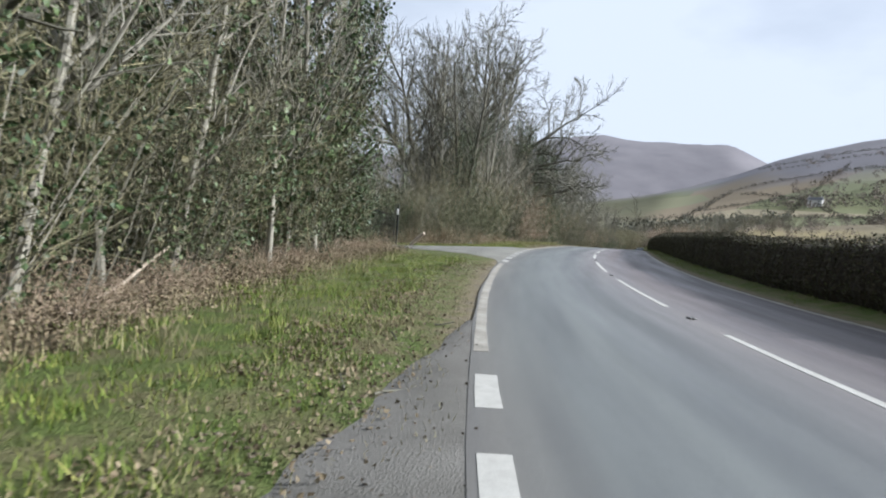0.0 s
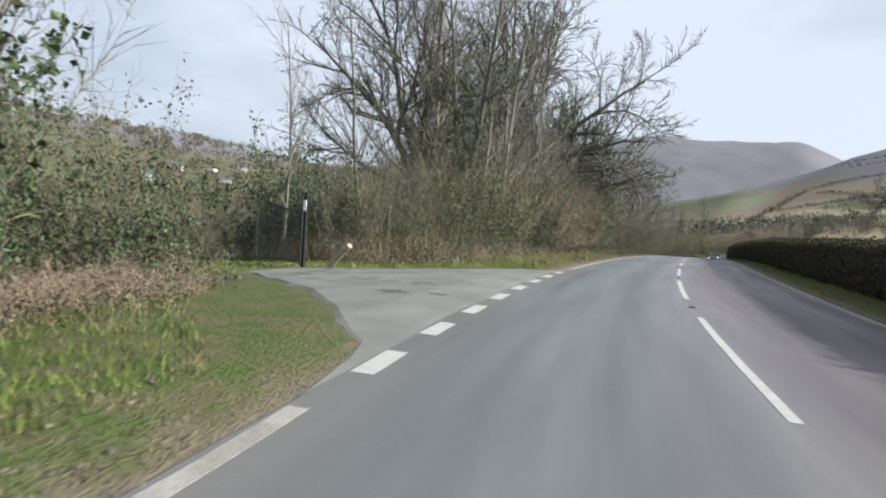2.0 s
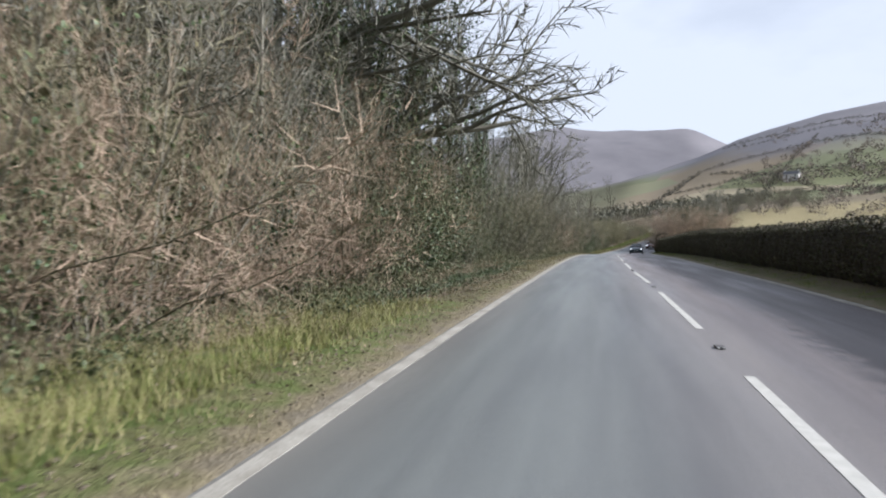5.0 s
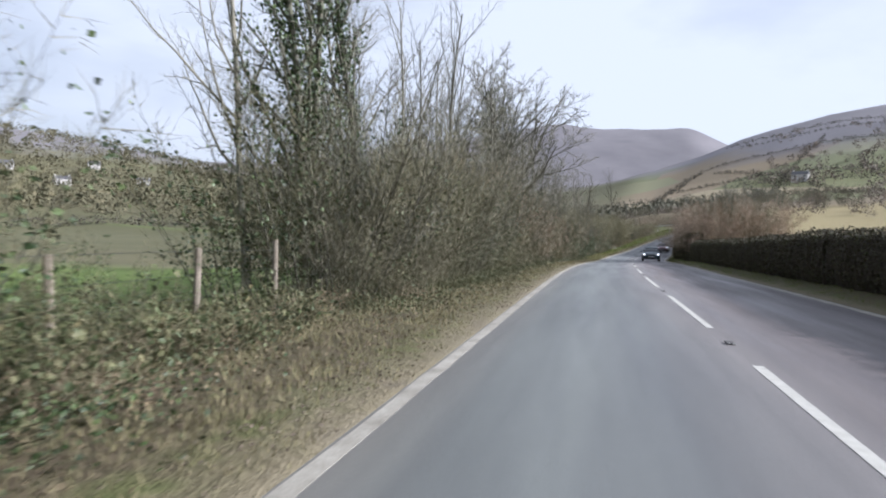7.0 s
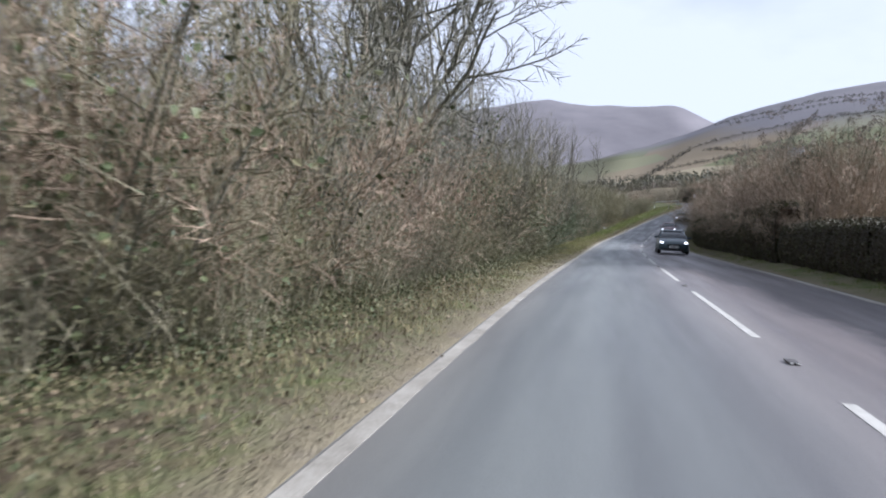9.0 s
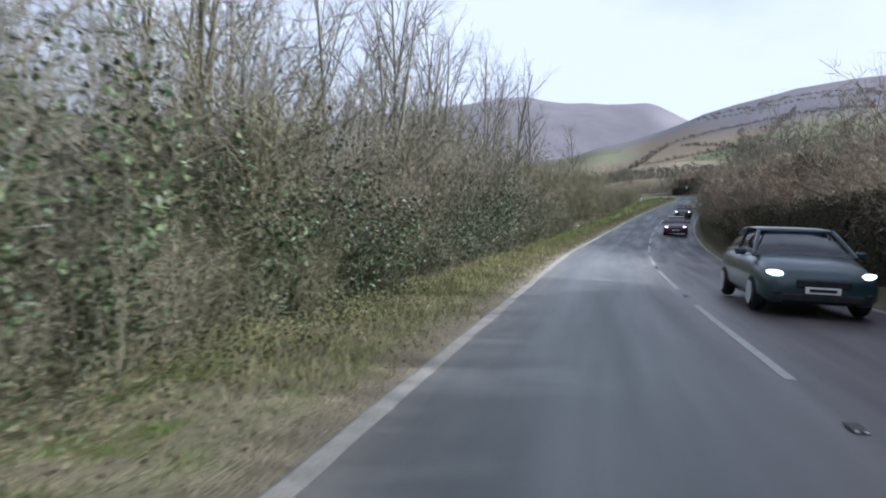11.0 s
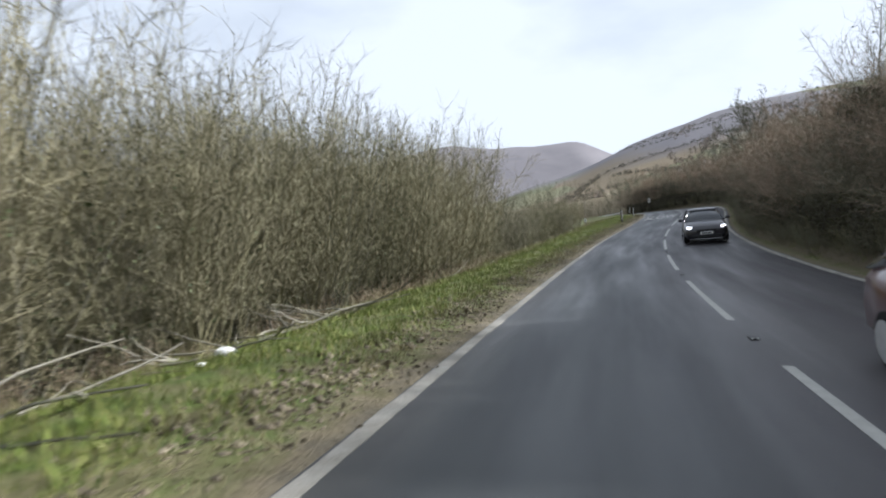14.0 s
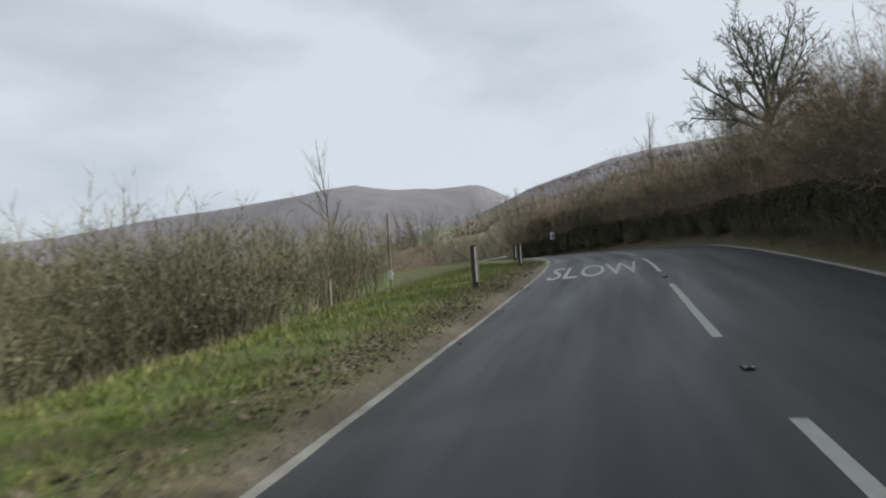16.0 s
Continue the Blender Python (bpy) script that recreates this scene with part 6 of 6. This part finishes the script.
            bmesh.ops.translate(bm, verts=bm.verts, vec=(sx * 0.925, wy, 0.32))
            part("rim", mesh_bm("rim", bm, ALLOY), w)
    bm = bmesh.new()
    box(bm, 0, -2.09, 0.56, 0.8, 0.06, 0.14, 0.02)
    part("grille", mesh_bm("grille", bm, TRIM), e)
    bm = bmesh.new()
    box(bm, 0, -2.09, 0.33, 1.2, 0.08, 0.14, 0.03)
    part("lower_intake", mesh_bm("lower_intake", bm, TRIM), e)
    bm = bmesh.new()
    box(bm, 0, -2.125, 0.46, 0.52, 0.012, 0.11, 0.004)
    pl = part("number_plate", mesh_bm("number_plate", bm, WHITE_PLASTIC), e, "white number plate")
    bm = bmesh.new()
    box(bm, 0, -2.133, 0.46, 0.4, 0.006, 0.05)
    part("plate_bar", mesh_bm("plate_bar", bm, TRIM), pl)
    return e


for s_, l_, col, label in ((133.0, -1.75, (0.02, 0.045, 0.055), "dark teal hatchback with lit headlamps in the oncoming lane"), (175.6, -1.75, (0.07, 0.012, 0.012), "dark red hatchback with lit headlamps in the oncoming lane"), (202.0, -1.75, (0.022, 0.02, 0.024), "black hatchback with dipped headlamps in the oncoming lane")):
    c = car(paint("car_paint", col), label)
    q = road_at(s_, l_)
    gr = float(np.interp(s_, _s, _slo))
    c.matrix_basis = pose(float(q[0]), float(q[1]), float(q[2]) + 0.015, math.degrees(math.atan(gr)), -math.degrees(math.atan(float(np.interp(s_, _s, _bank)))), heading(s_))


# ---- far country ----
def cloud_of_twigs(name, places, size, per, material, label, category, seed, flat=0.75):
    """Far trees and hedges: each a loose cluster of small tilted facets on a stem."""
    rng = np.random.default_rng(seed)
    P = np.asarray(places)
    n = len(P)
    s = size * rng.uniform(0.6, 1.35, n)
    k = np.repeat(np.arange(n), per)
    u = rng.normal(0, 1, (n * per, 3))
    u /= np.linalg.norm(u, axis=1)[:, None]
    rad = rng.uniform(0.25, 1.0, (n * per, 1)) ** 0.6
    c = P[k] + u * rad * s[k][:, None] * np.array([0.5, 0.5, 0.5 * flat]) + np.array([0, 0, 0.5 * flat]) * s[k][:, None]
    a = rng.normal(0, 1, (n * per, 3))
    a[:, 2] += 0.6
    a /= np.linalg.norm(a, axis=1)[:, None]
    b = np.cross(a, rng.normal(0, 1, (n * per, 3)))
    b /= np.linalg.norm(b, axis=1)[:, None]
    w = s[k][:, None] * rng.uniform(0.06, 0.145, (n * per, 1)) * math.sqrt(30 / per)
    v = np.stack([c - a * w - b * w * 0.3, c + b * w * 0.5, c + a * w, c - b * w * 0.6], 1).reshape(-1, 3)
    ob = new(name, mesh_of(name, v, np.arange(len(v)).reshape(-1, 4), material))
    return tagged(ob, label, category, kind="stuff")


def polar(az, r):
    x, y = -10 + r * np.sin(np.radians(az)), 80 + r * np.cos(np.radians(az))
    return np.stack([x, y, ground_z(x, y)], -1)


# FAR_BROWN, FAR_GREEN and FAR_HEDGE are raised: distance haze put into the colour
FAR_BROWN = island("far_bare_wood", (0.13, 0.11, 0.095), (0.18, 0.152, 0.128), (0.225, 0.188, 0.152), 0.95)
FAR_GREEN = island("far_dark_wood", (0.08, 0.084, 0.064), (0.11, 0.11, 0.084), (0.15, 0.138, 0.104), 0.95)
FAR_WOOD = island("far_wood", (0.062, 0.06, 0.036), (0.09, 0.085, 0.052), (0.125, 0.112, 0.068), 0.95)
FAR_HEDGE = island("far_hedge", (0.05, 0.048, 0.038), (0.078, 0.072, 0.056), (0.115, 0.098, 0.076), 0.95)
rng = np.random.default_rng(33)
az, r = rng.uniform(-110, -28, 2400), 330 + 950 * rng.uniform(0, 1, 2400) ** 0.8
cloud_of_twigs("far_woodland", polar(az, r), 13, 36, FAR_WOOD, "bare woodland on the hillside across the valley", "woodland", 41)
az, r = rng.uniform(-110, -25, 300), rng.uniform(330, 900, 300)
cloud_of_twigs("far_dark_trees", polar(az, r), 9, 130, FAR_WOOD, "dark trees scattered on the far hillside", "woodland", 42)
az, r = rng.uniform(4, 75, 1500), rng.uniform(280, 950, 1500)
keep = (np.sin(az * 0.9) + np.sin(r * 0.021 + az * 0.2)) > 0.55
cloud_of_twigs("hillside_scrub", polar(az[keep], r[keep]), 8, 40, FAR_BROWN, "clumps of bare scrub on the hillside fields", "scrub", 43)


az, r = rng.uniform(-8, 9, 220), rng.uniform(330, 470, 220)
cloud_of_twigs("valley_wood", polar(az, r), 9, 36, FAR_GREEN, "dark leafless wood in the valley bottom", "woodland", 44)
az, r = rng.uniform(8, 60, 500), rng.normal(620, 45, 500) + 60 * np.sin(rng.uniform(8, 60, 500) * 0.4)
cloud_of_twigs("hill_wood", polar(az, r), 8, 34, FAR_BROWN, "strip of bare wood along the hillside", "woodland", 45)


def hedgerow(name, a0, r0, a1, r1, n, size, material, seed, bow=0.0):
    t = np.linspace(0, 1, n)
    g_ = np.random.default_rng(seed)
    size, n = size * 1.5, n
    az_ = a0 + (a1 - a0) * t + g_.normal(0, 0.05, n)
    r_ = r0 + (r1 - r0) * t + bow * np.sin(t * PI)
    cloud_of_twigs(name, polar(az_, r_), size * 0.8, 44, material, "dark bare hedgerow between hillside fields", "hedgerow", seed)


for k, (a0, r0, a1, r1, n, sz) in enumerate(((5, 560, 60, 300, 130, 4.5), (4, 700, 14, 420, 60, 4), (9, 560, 55, 420, 110, 4), (6, 880, 40, 640, 90, 5), (16, 330, 22, 640, 60, 4), (26, 320, 33, 620, 60, 4), (-2, 420, 3, 760, 50, 5), (-40, 210, -8, 380, 90, 4.5), (-70, 260, -30, 300, 90, 4.5), (-20, 600, 2, 520, 60, 5), (-2, 470, 18, 420, 110, 3.4), (1, 600, 20, 550, 110, 3.6), (3, 770, 24, 690, 110, 4), (5, 950, 26, 860, 110, 4.5), (8, 420, 12, 800, 60, 3.5))):
    hedgerow("far_hedgerow", a0, r0, a1, r1, n, sz, FAR_HEDGE, 60 + k, 20)


def near_hedgerow(s0, l0, s1, l1, n, size, seed):
    g_ = np.random.default_rng(seed)
    t = np.linspace(0, 1, n)
    p = road_at(s0 + (s1 - s0) * t, l0 + (l1 - l0) * t + g_.normal(0, 0.5, n))
    p[:, 2] = ground_z(p[:, 0], p[:, 1])
    cloud_of_twigs("field_hedgerow", p, size, 170, FAR_HEDGE, "dark hedgerow across the fields beyond the road hedge", "hedgerow", seed)


near_hedgerow(20, -75, 190, -60, 90, 3.6, 81)
near_hedgerow(60, -120, 230, -85, 90, 4.2, 82)
near_hedgerow(150, -62, 110, -150, 45, 3.6, 83)
p = road_at(rng.uniform(222, 312, 110), rng.uniform(-85, -36, 110))
p[:, 2] = ground_z(p[:, 0], p[:, 1])
cloud_of_twigs("bank_scrub", p, 4.6, 160, FAR_BROWN, "brown leafless scrub over the bank at the bend", "scrub", 85)
near_hedgerow(130, -66, 250, -60, 90, 4.6, 87)
p = road_at(rng.uniform(200, 240, 40), rng.uniform(-60, -18, 40))
p[:, 2] = ground_z(p[:, 0], p[:, 1])
cloud_of_twigs("field_scrub", p, 3.2, 120, FAR_BROWN, "scattered brown scrub on the field slope", "scrub", 88)
RENDER_WHITE = mat("white_render", (0.4, 0.39, 0.37), (0.55, 0.54, 0.52), 1.5, 0.85, 20, 0.1, 0.01)
SLATE = mat("slate_roof", (0.06, 0.06, 0.065), (0.13, 0.13, 0.135), 2, 0.7, 25, 0.3, 0.02)
WINDOW = mat("window_dark", (0.02, 0.025, 0.03), (0.05, 0.055, 0.06), 2, 0.15, 30, 0)


def house(az, r, turn, w=11.0, d=7.0, h=5.0):
    e = new("farmhouse")
    tagged(e, "distant white-walled house with a slate roof", "house", "hillside houses")
    bm = bmesh.new()
    box(bm, 0, 0, h / 2 - 1.0, w, d, h + 2.0)
    wall = part("wall", mesh_bm("wall", bm, RENDER_WHITE), e)
    v = [(-w / 2 - .4, -d / 2 - .4, h), (w / 2 + .4, -d / 2 - .4, h), (w / 2 + .4, d / 2 + .4, h), (-w / 2 - .4, d / 2 + .4, h), (-w / 2 - .4, 0, h + 2.8), (w / 2 + .4, 0, h + 2.8)]
    roof = part("roof", mesh_of("roof", v, [(0, 1, 5, 4), (2, 3, 4, 5), (0, 4, 3), (1, 2, 5), (3, 2, 1, 0)], SLATE), e)
    for sx in (-1, 1):
        bm = bmesh.new()
        box(bm, sx * (w / 2 - 0.6), 0, h + 2.9, 0.9, 0.6, 1.5)
        part("chimney", mesh_bm("chimney", bm, RENDER_WHITE), roof)
        for zz in (1.4, 3.8):
            bm = bmesh.new()
            box(bm, sx * w * 0.3, -d / 2 - 0.02, zz, 1.1, 0.1, 1.3)
            part("window", mesh_bm("window", bm, WINDOW), wall)
    bm = bmesh.new()
    box(bm, 0, -d / 2 - 0.02, 1.05, 1.0, 0.1, 2.1)
    part("door", mesh_bm("door", bm, WINDOW), wall)
    p = polar(np.array([az]), np.array([r]))[0]
    e.matrix_basis = pose(float(p[0]), float(p[1]), float(p[2]), 0, 0, turn)


for az_, r_, tn in ((-59, 520, 60), (-55.5, 640, 40), (-52, 560, 70), (-49.5, 700, 50), (-46, 620, 45), (10.5, 540, -20)):
    house(az_, r_, tn)
